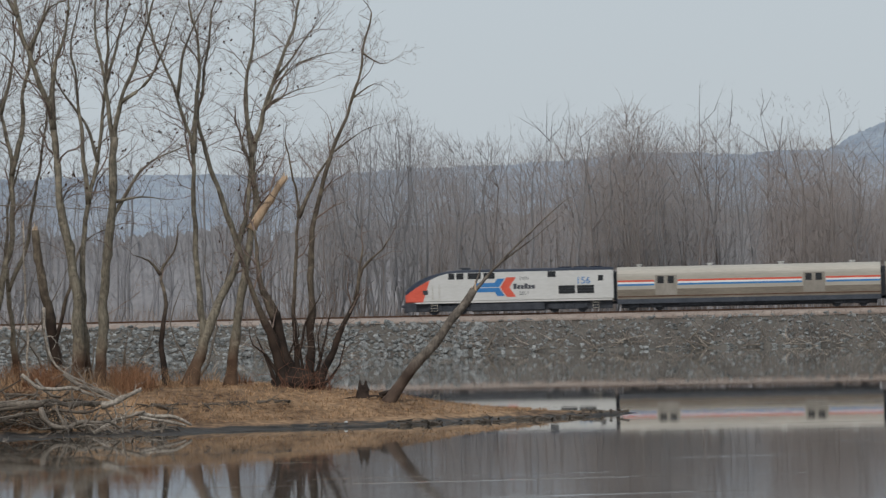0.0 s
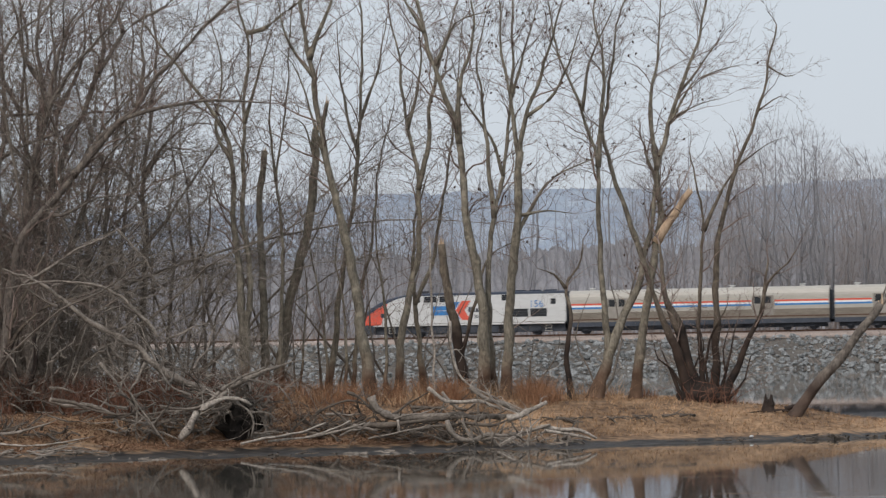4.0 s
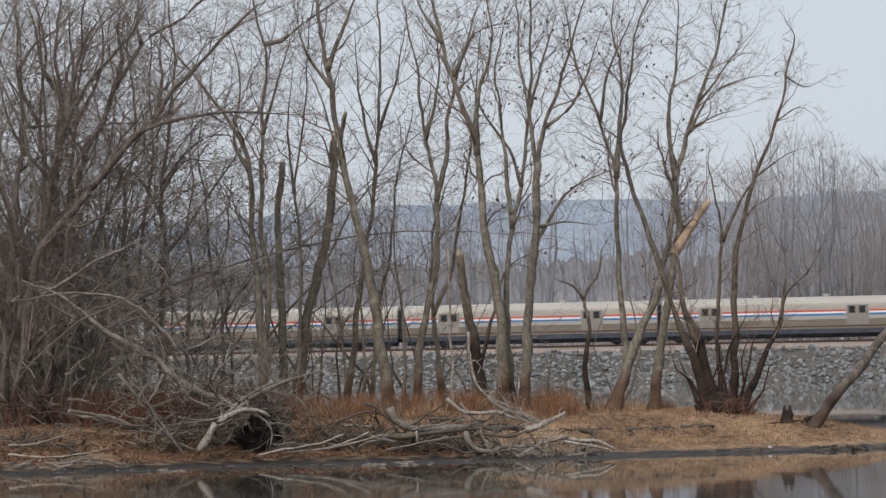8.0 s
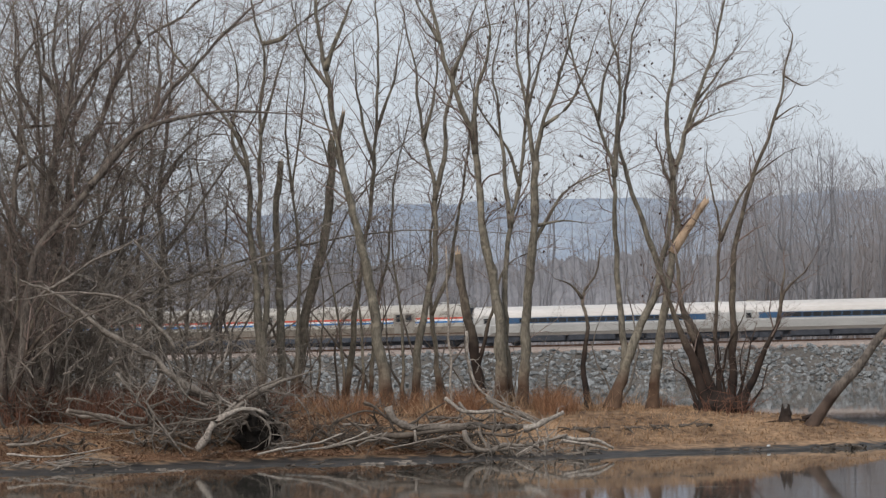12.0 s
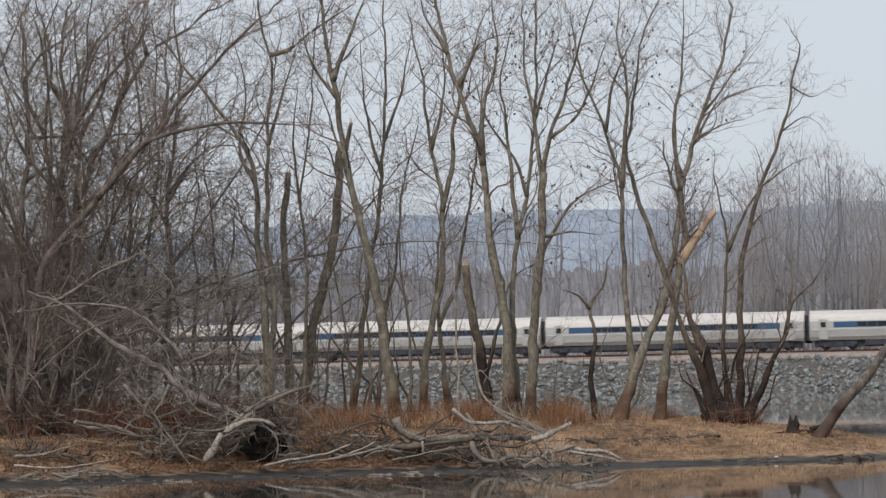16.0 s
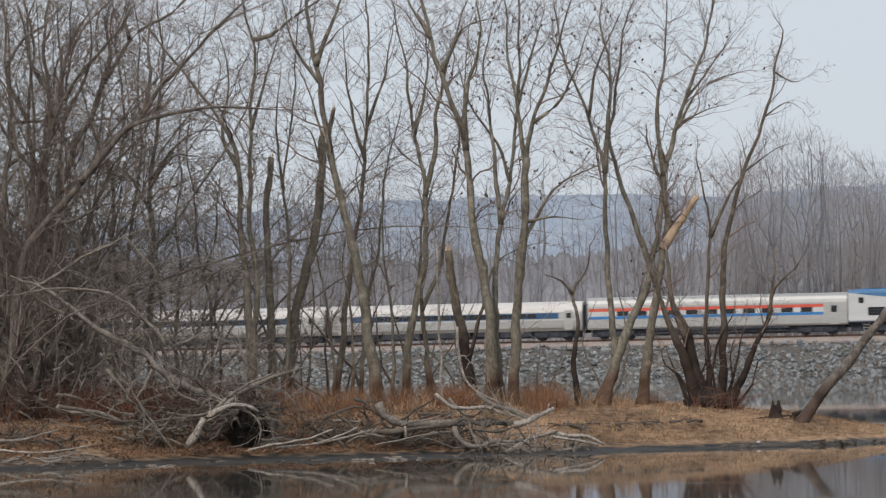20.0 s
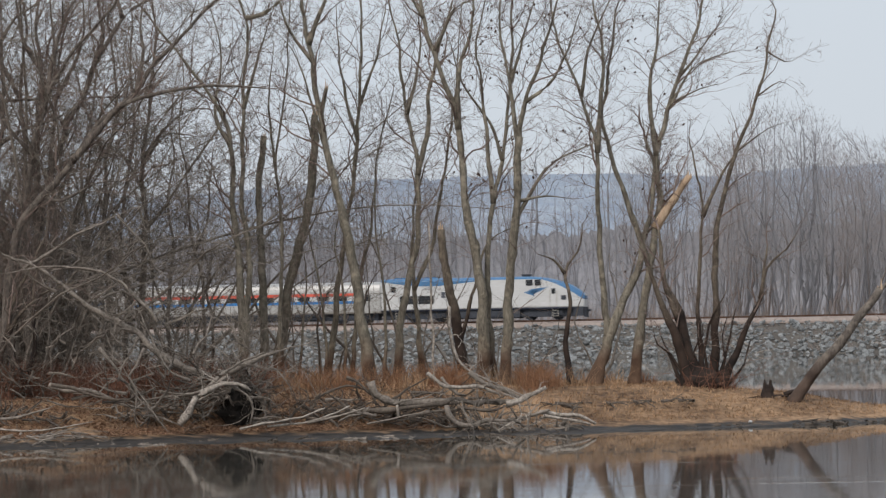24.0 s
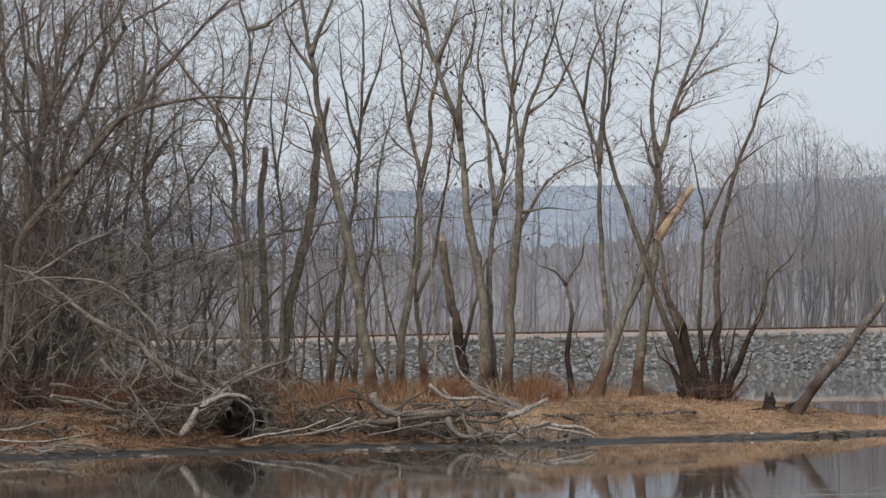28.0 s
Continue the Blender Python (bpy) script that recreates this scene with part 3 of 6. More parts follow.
        handle.box(3.34, 3.37, y - 0.05, y + 0.07, 1.4, 2.9)
        part("grab_iron", handle, STEEL, cab, "steel grab irons")
        port = Mesh()
        port.box(18.85, 19.35, y - 0.006, y + 0.03, 3.0, 3.55, 0.02)
        part("rear_window", port, GLASS, hull, "small dark rear door window")
        mirror = Mesh()
        mirror.box(1.75, 2.25, y - 0.03, y + 0.04, 1.95, 2.4, 0.05)
        part("number_lamp", mirror, GEAR, loco)
        if old:
            wedge = Mesh()
            pts = [(1.58, 1.25), (1.75, 1.25), (2.42, 3.36), (1.58, 2.93)]
            wedge.plate(pts if sgn < 0 else pts[::-1], y - 0.004, 0.03)
            part("red_wedge", wedge, RED, hull, "slanted red edge of the nose colour")
            arrow = Mesh()
            pts = [(6.9, 3.0), (6.9, 2.1), (8.75, 2.1), (9.05, 1.7), (9.75, 1.7), (9.2, 2.55), (9.75, 3.4), (9.05, 3.4), (8.75, 3.0)]
            arrow.plate(pts if sgn < 0 else pts[::-1], y - 0.006, 0.02)
            part("blue_arrow", arrow, BLUE, hull, "blue painted arrow band")
            line = Mesh()
            line.box(6.9, 9.2, y - 0.012, y + 0.02, 2.52, 2.58)
            part("arrow_line", line, WHITE, hull)
            chev = Mesh()
            chev.plate([(9.3, 2.55), (9.95, 3.5), (10.85, 3.5), (10.2, 2.55), (10.85, 1.6), (9.95, 1.6)], y - 0.004, 0.02)
            part("red_chevron", chev, RED, hull, "red painted chevron")
            word = Mesh()
            for k in range(6):
                word.box(10.6 + k * 0.36, 10.9 + k * 0.36, y - 0.004, y + 0.02, 2.35, 2.72 if k % 3 else 2.88)
            part("wordmark", word, MARK, hull, "dark wordmark bars")
            text_part("year", "1971", 0.5, 11.65, y - 0.002 if sgn < 0 else y + 0.022, 3.2, MARK, hull, sgn > 0)
            text_part("year", "2011", 0.5, 11.65, y - 0.002 if sgn < 0 else y + 0.022, 1.75, MARK, hull, sgn > 0)
            text_part("road_number", "156", 0.95, 17.4, y - 0.002 if sgn < 0 else y + 0.022, 2.75, BLUE, hull, sgn > 0, "blue road number")
        else:
            swoosh = Mesh()
            pts = [(20.2, 4.03), (18.5, 3.78), (16.5, 3.55), (14.5, 3.55), (12.5, 3.75), (10.5, 3.95), (9.0, 4.03)]
            swoosh.plate(pts if sgn < 0 else pts[::-1], y - 0.004, 0.02)
            part("blue_swoosh", swoosh, ROOFBLUE, hull, "blue roof colour sweeping down the side")
            for k in range(4):
                fan = Mesh()
                x0 = 3.4 + k * 0.35
                shape = [(x0, 3.25 - k * 0.16), (x0 + 1.9 - k * 0.1, 3.05 - k * 0.1), (x0 + 1.7 - k * 0.42, 2.9 - k * 0.18), (x0 + 0.5, 3.1 - k * 0.18)]
                fan.plate(shape if sgn > 0 else shape[::-1], y - 0.004, 0.02)
                part("emblem_band", fan, ROOFBLUE, hull, "dark blue emblem band")
            for k in range(2):
                num = Mesh()
                num.box(13.3 + 0.55 * k, 13.7 + 0.55 * k, y - 0.003, y + 0.02, 2.35, 2.95)
                part("number_bar", num, MARK, hull)
    lamp = Mesh()
    lamp.box(-0.02, 0.2, -0.35, 0.35, 2.3, 2.5, 0.04)
    part("headlight", lamp, STEEL_LIGHT, loco)
    horn = Mesh()
    for k in range(3):
        horn.cyl((5.6 + k * 0.25, 0.1 * k, 4.48), 0, 0.08, 0.5, 8)
    horn.box(5.5, 6.3, -0.3, 0.3, 4.28, 4.42, 0.02)
    part("horn", horn, GEAR, loco, "dark horn cluster on the roof")
    fans = Mesh()
    for k in range(3):
        fans.cyl((15.6 + 1.5 * k, 0, 4.38), 2, 0.65, 0.14, 18)
    part("roof_fan", fans, NAVY if old else ROOFBLUE, loco)
    return loco


def car_shell(length, prof, x0=0.25):
    g = Mesh()
    ring = [(-y, z) for y, z in prof] + [(y, z) for y, z in reversed(prof)]
    g.loft([[(x, y * k, z) for y, z in ring] for x, k in ((x0, 0.97), (x0 + 0.1, 1), (length - x0 - 0.1, 1), (length - x0, 0.97))])
    return g


def car_ends(car, length, top):
    for x0, x1 in ((-0.02, 0.32), (length - 0.32, length + 0.02)):
        d = Mesh()
        d.box(x0, x1, -0.75, 0.75, 0.95, top - 0.35, 0.05)
        part("diaphragm", d, GEAR, car, "black rubber diaphragm")
    for bx in (3.0, length - 3.2):
        bogie(car, bx)
    for x in (-0.3, length - 0.4):
        c = Mesh()
        c.box(x, x + 0.7, -0.14, 0.14, 0.7, 0.95, 0.03)
        part("coupler", c, GEAR, car)


def underfloor(car, boxes):
    # Solid block drawn down to z 0.28 in place of the shade underneath.
    sill = Mesh()
    sill.box(0.6, 25.4, -0.9, 0.9, 0.28, 1.0, 0.04)
    part("underframe", sill, GEAR, car, "sooty underframe, deepened in place of shade")
    for a, b, z0, y in boxes:
        g = Mesh()
        g.box(a, b, -y, y, z0, 1.0, 0.05)
        part("equipment_box", g, GEAR, car, "sooty underfloor equipment box")


def stripe(car, x0, x1, z0, z1, mat, name, w=1.52):
    for y in (-w - 0.004, w - 0.012):
        g = Mesh()
        g.box(x0, x1, y, y + 0.016, z0, z1)
        part(name, g, mat, car)


def baggage_car(m):
    car = empty("baggage_car", m, "silver ribbed baggage car with red white and blue stripes", "railway car", "baggage cars")
    L = 26.0
    lower = [(1.42, 0.98), (1.5, 1.12), (1.515, 2.02)]
    part("lower_side", car_shell(L, lower), STEEL_MIRRORED, car, "lower body side with dark ground reflection painted in")
    prof = [(1.515, 2.022), (1.52, 3.35)]
    shell = part("body", car_shell(L, prof), STEEL, car, "dull stainless body side")
    roof = [(1.52, 3.352), (1.5, 3.6), (1.36, 3.9), (1.0, 4.12), (0.5, 4.24), (0.0, 4.27)]
    part("roof", car_shell(L, roof), ROOF_DULL, car, "dull weathered stainless roof")
    for z0, z1, mat, n in ((2.77, 2.95, RED, "red_stripe"), (2.59, 2.77, STRIPE_WHITE, "white_stripe"), (2.41, 2.59, BLUE, "blue_stripe")):
        for a, b in ((0.3, 3.85), (6.15, 18.15), (20.45, L - 0.3)):
            stripe(car, a, b, z0, z1, mat, n)
    ribs = Mesh()
    for z in (1.25, 1.4, 1.55, 1.7, 1.85, 2.0):
        for y in (-1.536, 1.52):
            ribs.box(0.35, L - 0.35, y, y + 0.016, z, z + 0.05)
    part("side_ribs", ribs, STEEL_MIRRORED, car)
    for y in (-1.545, 1.52):
        sill = Mesh()
        sill.box(0.3, L - 0.3, y, y + 0.025, 1.3, 1.42, 0.006)
        part("red_sill_line", sill, RAIL, car, "dull red line along the sill")
    skirt = Mesh()
    skirt.box(0.25, L - 0.25, -1.53, 1.53, 0.66, 1.13, 0.02)
    part("underframe", skirt, SKIRT, car, "dark underframe tinted blue-grey for haze")
    for x in (3.95, 18.25):
        for sgn, y in ((-1, -1.57), (1, 1.5)):
            d = Mesh()
            d.box(x, x + 2.1, y, y + 0.07, 1.45, 3.42, 0.015)
            door = part("loading_door", d, STEEL_DOOR, car, "dull grey loading door")
            for a in (0.22, 1.2):
                w = Mesh()
                w.box(x + a, x + a + 0.62, y - 0.006, y + 0.076, 2.6, 3.3, 0.01)
                part("door_window", w, GLASS, door, "dark door window")
    for x in (2.4, 9.3, 16.2, 23.1):
        v = Mesh()
        v.cyl((x, 0, 4.33), 2, 0.24, 0.2, 14)
        v.cyl((x, 0, 4.46), 2, 0.34, 0.08, 14)
        part("roof_vent", v, WHITE, car, "white roof ventilator")
    underfloor(car, ((6.2, 12.4, 0.4, 1.25), (12.7, 17.2, 0.45, 1.25), (17.5, 20.2, 0.5, 1.2)))
    car_ends(car, L, 4.2)
    return car


def coach(m):
    car = empty("passenger_coach", m, "rounded silver coach with a pale roof and blue window band", "railway car", "passenger coaches")
    L = 26.0
    part("lower_side", car_shell(L, [(1.3, 0.95), (1.5, 1.25), (1.57, 1.9), (1.58, 2.08)]), STEEL_LIGHT, car, "fluted bright stainless lower side")
    part("window_band", car_shell(L, [(1.58, 2.082), (1.575, 2.4), (1.55, 2.8)]), STEEL_LIGHT, car)
    part("roof", car_shell(L, [(1.55, 2.802), (1.45, 3.2), (1.25, 3.5), (0.9, 3.72), (0.45, 3.83), (0, 3.86)]), ROOFWHITE, car, "pale silver curved roof")
    for sgn, y in ((-1, -1.59), (1, 1.56)):
        b = Mesh()
        b.box(2.6, L - 2.6, y, y + 0.035, 2.16, 2.72, 0.01)
        band = part("blue_band", b, BANDBLUE, car, "blue band around the windows")
        n = 21
        for k in range(n):
            x = 3.0 + k * 0.96
            w = Mesh()
            w.box(x, x + 0.88, y - 0.008, y + 0.043, 2.24, 2.66, 0.008)
            if 1 < k < n - 2:
                part("window", w, GLASS, band)
        line = Mesh()
        line.box(0.5, L - 0.5, y, y + 0.03, 1.98, 2.08)
        part("white_line", line, WHITE, car)
        for x in (1.25, L - 1.95):
            d = Mesh()
            d.box(x - 0.08, x + 0.78, y - 0.002, y + 0.03, 1.05, 2.98, 0.01)
            door = part("vestibule_door", d, STEEL_LIGHT, car, "stainless vestibule door")
            w = Mesh()
            w.box(x + 0.1, x + 0.6, y - 0.01, y + 0.04, 2.2, 2.7, 0.01)
            part("door_window", w, GLASS, door)
        ribs = Mesh()
        prof = [(y + 0.06, 1.28)]
        for k in range(7):
            prof += [(y + 0.02, 1.28 + k * 0.1), (y + 0.02, 1.28 + 0.05 + k * 0.1), (y + 0.045, 1.28 + 0.055 + k * 0.1), (y + 0.045, 1.28 + 0.095 + k * 0.1)]
        prof.append((y + 0.06, 1.28 + 7 * 0.1))
        ribs.loft([[(x, a, z) for a, z in prof] for x in (2.2, L - 2.2)])
        part("fluting", ribs, STEEL_LIGHT, car)
    for x in (1.7, L - 1.7):
        v = Mesh()
        v.box(x - 0.4, x + 0.4, -0.5, 0.5, 3.8, 3.93, 0.03)
        part("roof_vent", v, STEEL, car)
    underfloor(car, ((5.6, 9.4, 0.38, 1.3), (9.7, 14.4, 0.42, 1.32), (14.8, 17.2, 0.5, 1.25), (17.5, 20.6, 0.38, 1.3)))
    car_ends(car, L, 3.8)
    return car


def dining_car(m):
    car = empty("dining_car", m, "older silver dining car with red white and blue window stripes", "railway car")
    L = 26.0
    part("body", car_shell(L, [(1.4, 0.98), (1.52, 1.15), (1.52, 3.2)]), STEEL_LIGHT, car, "stainless body side")
    part("roof", car_shell(L, [(1.52, 3.202), (1.48, 3.5), (1.3, 3.8), (0.95, 4.0), (0.5, 4.1), (0, 4.13)]), STEEL_LIGHT, car, "pale grey roof")
    for z0, z1, mat, n in ((2.72, 3.02, RED, "red_stripe"), (2.25, 2.72, WHITE, "white_stripe"), (1.98, 2.25, BLUE, "blue_stripe")):
        stripe(car, 0.4, L - 2.6, z0, z1, mat, n)
    for y in (-1.545, 1.51):
        for x in (3.2, 5.0, 8.2, 10.0, 11.9, 13.7, 15.6, 17.4, 19.3, 21.2):
            w = Mesh()
            w.box(x, x + 1.15, y, y + 0.035, 2.27, 2.73, 0.01)
            part("window", w, GLASS, car)
        d = Mesh()
        d.box(L - 2.0, L - 1.1, y, y + 0.035, 1.02, 3.1, 0.01)
        door = part("vestibule_door", d, STEEL_LIGHT, car)
        w = Mesh()
        w.box(L - 1.85, L - 1.3, y - 0.008, y + 0.043, 2.2, 2.85, 0.01)
        part("door_window", w, GLASS, door)
        ribs = Mesh()
        prof = [(y + 0.06, 1.2)]
        for k in range(7):
            prof += [(y + 0.02, 1.2 + k * 0.1), (y + 0.02, 1.2 + 0.05 + k * 0.1), (y + 0.045, 1.2 + 0.055 + k * 0.1), (y + 0.045, 1.2 + 0.095 + k * 0.1)]
        prof.append((y + 0.06, 1.2 + 7 * 0.1))
        ribs.loft([[(x, a, z) for a, z in prof] for x in (0.5, L - 2.5)])
        part("fluting", ribs, STEEL_LIGHT, car)
    skirt = Mesh()
    skirt.box(6, 20, -1.45, 1.45, 0.75, 1.02, 0.03)
    part("skirt", skirt, GEAR, car)
    underfloor(car, ((6.2, 11, 0.4, 1.25), (11.4, 15.5, 0.4, 1.25), (16, 19.8, 0.42, 1.2)))
    car_ends(car, L, 4.0)
    return car


def on_track(s, turned=False):
    return TRACK @ pose(s, 0, RAIL_TOP, 0, 0, 180 if turned else 0)


# where the joint behind the first engine is along the line, and when
JOINT = [(0, 42.5), (2, 20.2), (4, -1.9), (7, -35.3), (9, -57.75), (12, -91.2), (14.5, -119.5), (18, -159.8), (21.5, -199.8), (23.5, -222.4), (24, -228.3), (26, -252.1), (28, -276.1)]
TRAIN = [(locomotive(on_track(0), "white diesel locomotive with red nose and blue arrow", True), -20.45, False)]
first_baggage = baggage_car(on_track(0))
TRAIN += [(first_baggage, 0.0, False), (copy_thing(first_baggage, on_track(30)), 26.0, False), (copy_thing(first_baggage, on_track(60)), 52.0, False)]
first_coach = coach(on_track(90))
TRAIN += [(first_coach, 78.0, False)] + [(copy_thing(first_coach, on_track(120 + 30 * k)), 104.0 + 26 * k, False) for k in range(3)]
TRAIN += [(dining_car(on_track(200)), 182.0, False), (locomotive(on_track(240), "white diesel locomotive with steel blue roof", False), 208.0 + 20.15, True)]



# ---- distant ridges and woods ----
def ridge(name, y, x0, x1, n, height, mat, label, depth=500, fringe=0.0):
    g = Mesh()
    rows = 5
    for i in range(n + 1):
        x = x0 + (x1 - x0) * i / n
        h = height(x)
        for k in range(rows):
            q = k / (rows - 1)
            g.v.append((x, y + depth * q * q, h * math.sin(q * math.pi / 2) + (0.012 * h * noise.noise((x * 0.05, k, 1)) + 0.01 * h * noise.noise((x * 0.21, k, 5)) + (fringe * (0.5 + noise.noise((i * 0.83, k, 8)) + noise.noise((i * 2.3, k, 9))) if k > 2 else 0) if k else 0)))
    g.f = [(i * rows + k, (i + 1) * rows + k, (i + 1) * rows + k + 1, i * rows + k + 1) for i in range(n) for k in range(rows - 1)]
    tagged(part(name, g, mat, None, label, True), kind="structure", category="hills")


ridge("backdrop_ridge", 2600, -900, 1500, 2200, lambda x: 136 + 10 * math.sin(x * 0.006 + 1) + float(np.interp(x, [-200, 250, 330, 417, 580, 662, 744, 762, 785, 807, 860, 1500], [0, 2, 8, 18, 33, 33, 33, 37, 49, 54, 60, 66])) + 5 * noise.noise((x * 0.01, 0, 2)), HILL, "far wooded ridge painted blue for haze", fringe=2.2)
ridge("backdrop_slope", 1500, -600, 900, 1800, lambda x: 34 + 5 * math.sin(x * 0.011) + float(np.interp(x, [-600, 250, 300, 420, 900], [0, 0, 6, 36, 60])) + 4 * noise.noise((x * 0.015, 0, 7)), HILL_NEAR, "wooded slope behind the trees painted grey for haze", fringe=1.6)


ridge("backdrop_woods", 640, -190, 290, 2000, lambda x: float(np.interp(x, [-190, 45, 70, 85, 100, 130, 150, 290], [21.5, 22, 23, 23, 25, 27, 25, 24])) + 3.6 * noise.noise((x * 0.09, 0, 3)) + 2.0 * noise.noise((x * 0.35, 0, 4)) + 1.4 * noise.noise((x * 1.2, 0, 6)), WOODMASS, "dense mass of far woods painted grey for haze", 60, 1.4)


def woods_layer(name, seed, count, x0, x1, near, far, tall, mat, label, detail, depth=2, kids=4, twigs=520, thin=0.0):
    """Bare woods: a few grown trees, set many times into one mesh. tall(x): their height; near(x): where they begin."""
    rng = random.Random(seed)
    kinds = []
    for k in range(10):
        g = Mesh()
        lean = rng.uniform(-0.06, 0.06)
        n = 6
        bow, thick = rng.uniform(-0.05, 0.05), rng.uniform(0.55, 1.25)
        trunk = [(lean * i / n + bow * math.sin(3.1 * i / n) + rng.gauss(0, 0.011), rng.gauss(0, 0.011), 0.9 * i / n) for i in range(n + 1)]
        g.tube(trunk, [0.0074 * thick * (1 - 0.8 * i / n) for i in range(n + 1)], 4, False)
        for j in range(detail):
            i = rng.choice((1, 2, 2, 3, 3, 4, 4, 5, 5, 6, 6))
            a = rng.uniform(0, 6.283)
            d = unit(math.cos(a) * 0.75, math.sin(a) * 0.75, 1.0)
            grow(g, rng, trunk[i], d, rng.uniform(0.12, 0.3) * (1.3 - 0.11 * i), 0.0019, depth, 0.08, kids, 0.2, 0.1, 0.00065, 0.8)
        wood = len(g.v)
        for j in range(twigs):  # the haze of fine twigs that fills a crown
            z = rng.uniform(0.28, 0.99) ** 0.88
            a, q = rng.uniform(0, 6.283), 0.21 * math.sqrt(max(0.01, 1 - ((z - 0.66) / 0.35) ** 2)) * math.sqrt(rng.random())
            p = (q * math.cos(a) + lean * z, q * math.sin(a), z)
            d = unit(math.cos(a) * 0.6 + rng.gauss(0, 0.5), math.sin(a) * 0.6 + rng.gauss(0, 0.5), 0.6 + rng.gauss(0, 0.5))
            s = rng.uniform(0.015, 0.045)
            b, w = len(g.v), 0.0009
            g.v += [(p[0] - w, p[1], p[2]), (p[0] + w, p[1], p[2]), (p[0] + d[0] * s + w * 0.4, p[1] + d[1] * s, p[2] + d[2] * s), (p[0] + d[0] * s - w * 0.4, p[1] + d[1] * s, p[2] + d[2] * s)]
            g.f.append((b, b + 1, b + 2, b + 3) if d[2] > 0 else (b + 3, b + 2, b + 1, b))
        soft = np.zeros((len(g.v), 3))
        soft[wood:] = (-0.1, -0.6, 0.8)  # fixed normals flatten the twigs' shading, in place of haze
        kinds.append((np.array(g.v), np.array([(q[0], q[k], q[k + 1]) for q in g.f for k in range(1, len(q) - 1)]), soft))
    verts, faces, normals, total = [], [], [], 0
    for i in range(count):
        x = x0 + (x1 - x0) * ((i + rng.random()) / count if i % 3 else rng.uniform(0.42, 1.0))
        v, f, soft = kinds[rng.randrange(len(kinds))]
        stand = noise.noise((x * 0.17, seed, 0.5))  # the trees stand in groups with gaps between them
        if 3 < x < 26 and rng.random() < thin or rng.random() < -2.2 * stand * min(1, thin * 3):
            continue
        h, wide, a = tall(x) * rng.uniform(0.66, 1.06), rng.uniform(0.8, 1.3), rng.uniform(-0.6, 0.6)
        c, s = math.cos(a), math.sin(a)
        w = v * (h * wide, h * wide, h)
        y = near(x) + (far - near(x)) * rng.random() ** 1.4
        verts.append(np.stack([w[:, 0] * c - w[:, 1] * s + x, w[:, 0] * s + w[:, 1] * c + y, w[:, 2] + 2.4], 1))
        faces.append(f + total)
        normals.append(soft)
        total += len(v)
    me = bpy.data.meshes.new(name)
    me.from_pydata(np.concatenate(verts), [], np.concatenate(faces))
    me.shade_smooth()
    me.normals_split_custom_set_from_vertices(np.concatenate(normals).tolist())
    me.materials.append(mat)
    ob = tagged(new(name, me), label, "woods", "", "stuff")
    ob.matrix_basis = TRACK


def woodland():
    def tall(x):
        return float(np.interp(x, [-75, -14, 6, 12, 16, 22, 28, 33, 38, 43, 47, 57, 61, 75, 90], [18, 20, 20.5, 21.5, 23, 21, 19, 18.5, 20, 22, 19.5, 20, 18, 17, 17]))

    def near(x):
        return 9 if x > 8 else 26
    woods_layer("woodland", 11, 440, -62, 84, near, 75, tall, FARBARK, "leafless grey woods behind the railway with haze painted in", 12, 1, 3, 480, thin=0.4)
    woods_layer("brown_woodland", 14, 300, 8, 84, near, 80, tall, FARBARK_BROWN, "leafless red-brown woods behind the railway with haze painted in", 12, 1, 3, 700, thin=0.4)
    woods_layer("far_woodland", 12, 420, -90, 130, lambda x: 70, 260, lambda x: 24 if x < 20 else 26, FARBARK_PALE, "leafless woods painted pale for haze", 8, 1, 3, 120)
    rng = random.Random(13)
    under = Mesh()
    for i in range(1700):
        x, y = rng.uniform(-80, 130), rng.uniform(7, 40)
        h = rng.uniform(0.8, 3.6)
        p = (x, y, 2.4)
        for k in range(3):
            d = unit(rng.gauss(0, 0.5), rng.gauss(0, 0.3), 1)
            under.tube([p, (x + d[0] * h * 0.5, y + d[1] * h * 0.5, 2.4 + d[2] * h * 0.5), (x + d[0] * h + rng.gauss(0, 0.2), y + d[1] * h, 2.4 + d[2] * h)], [0.045, 0.03, 0.012], 3, False)
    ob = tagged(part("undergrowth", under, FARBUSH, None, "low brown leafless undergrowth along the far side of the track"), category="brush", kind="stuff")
    ob.matrix_basis = TRACK


woodland()


# ---- riprap on the causeway ----
def rock_mesh(rng):
    bm = bmesh.new()
    bmesh.ops.create_icosphere(bm, subdivisions=1, radius=0.5)
    for v in bm.verts:
        v.co = Vector((v.co.x * 1.15, v.co.y * 0.9, v.co.z * 0.72)) * rng.uniform(0.72, 1.2)
    me = bpy.data.meshes.new("stone")
    bm.to_mesh(me)
    bm.free()
    me.materials.append(STONE)
    return me


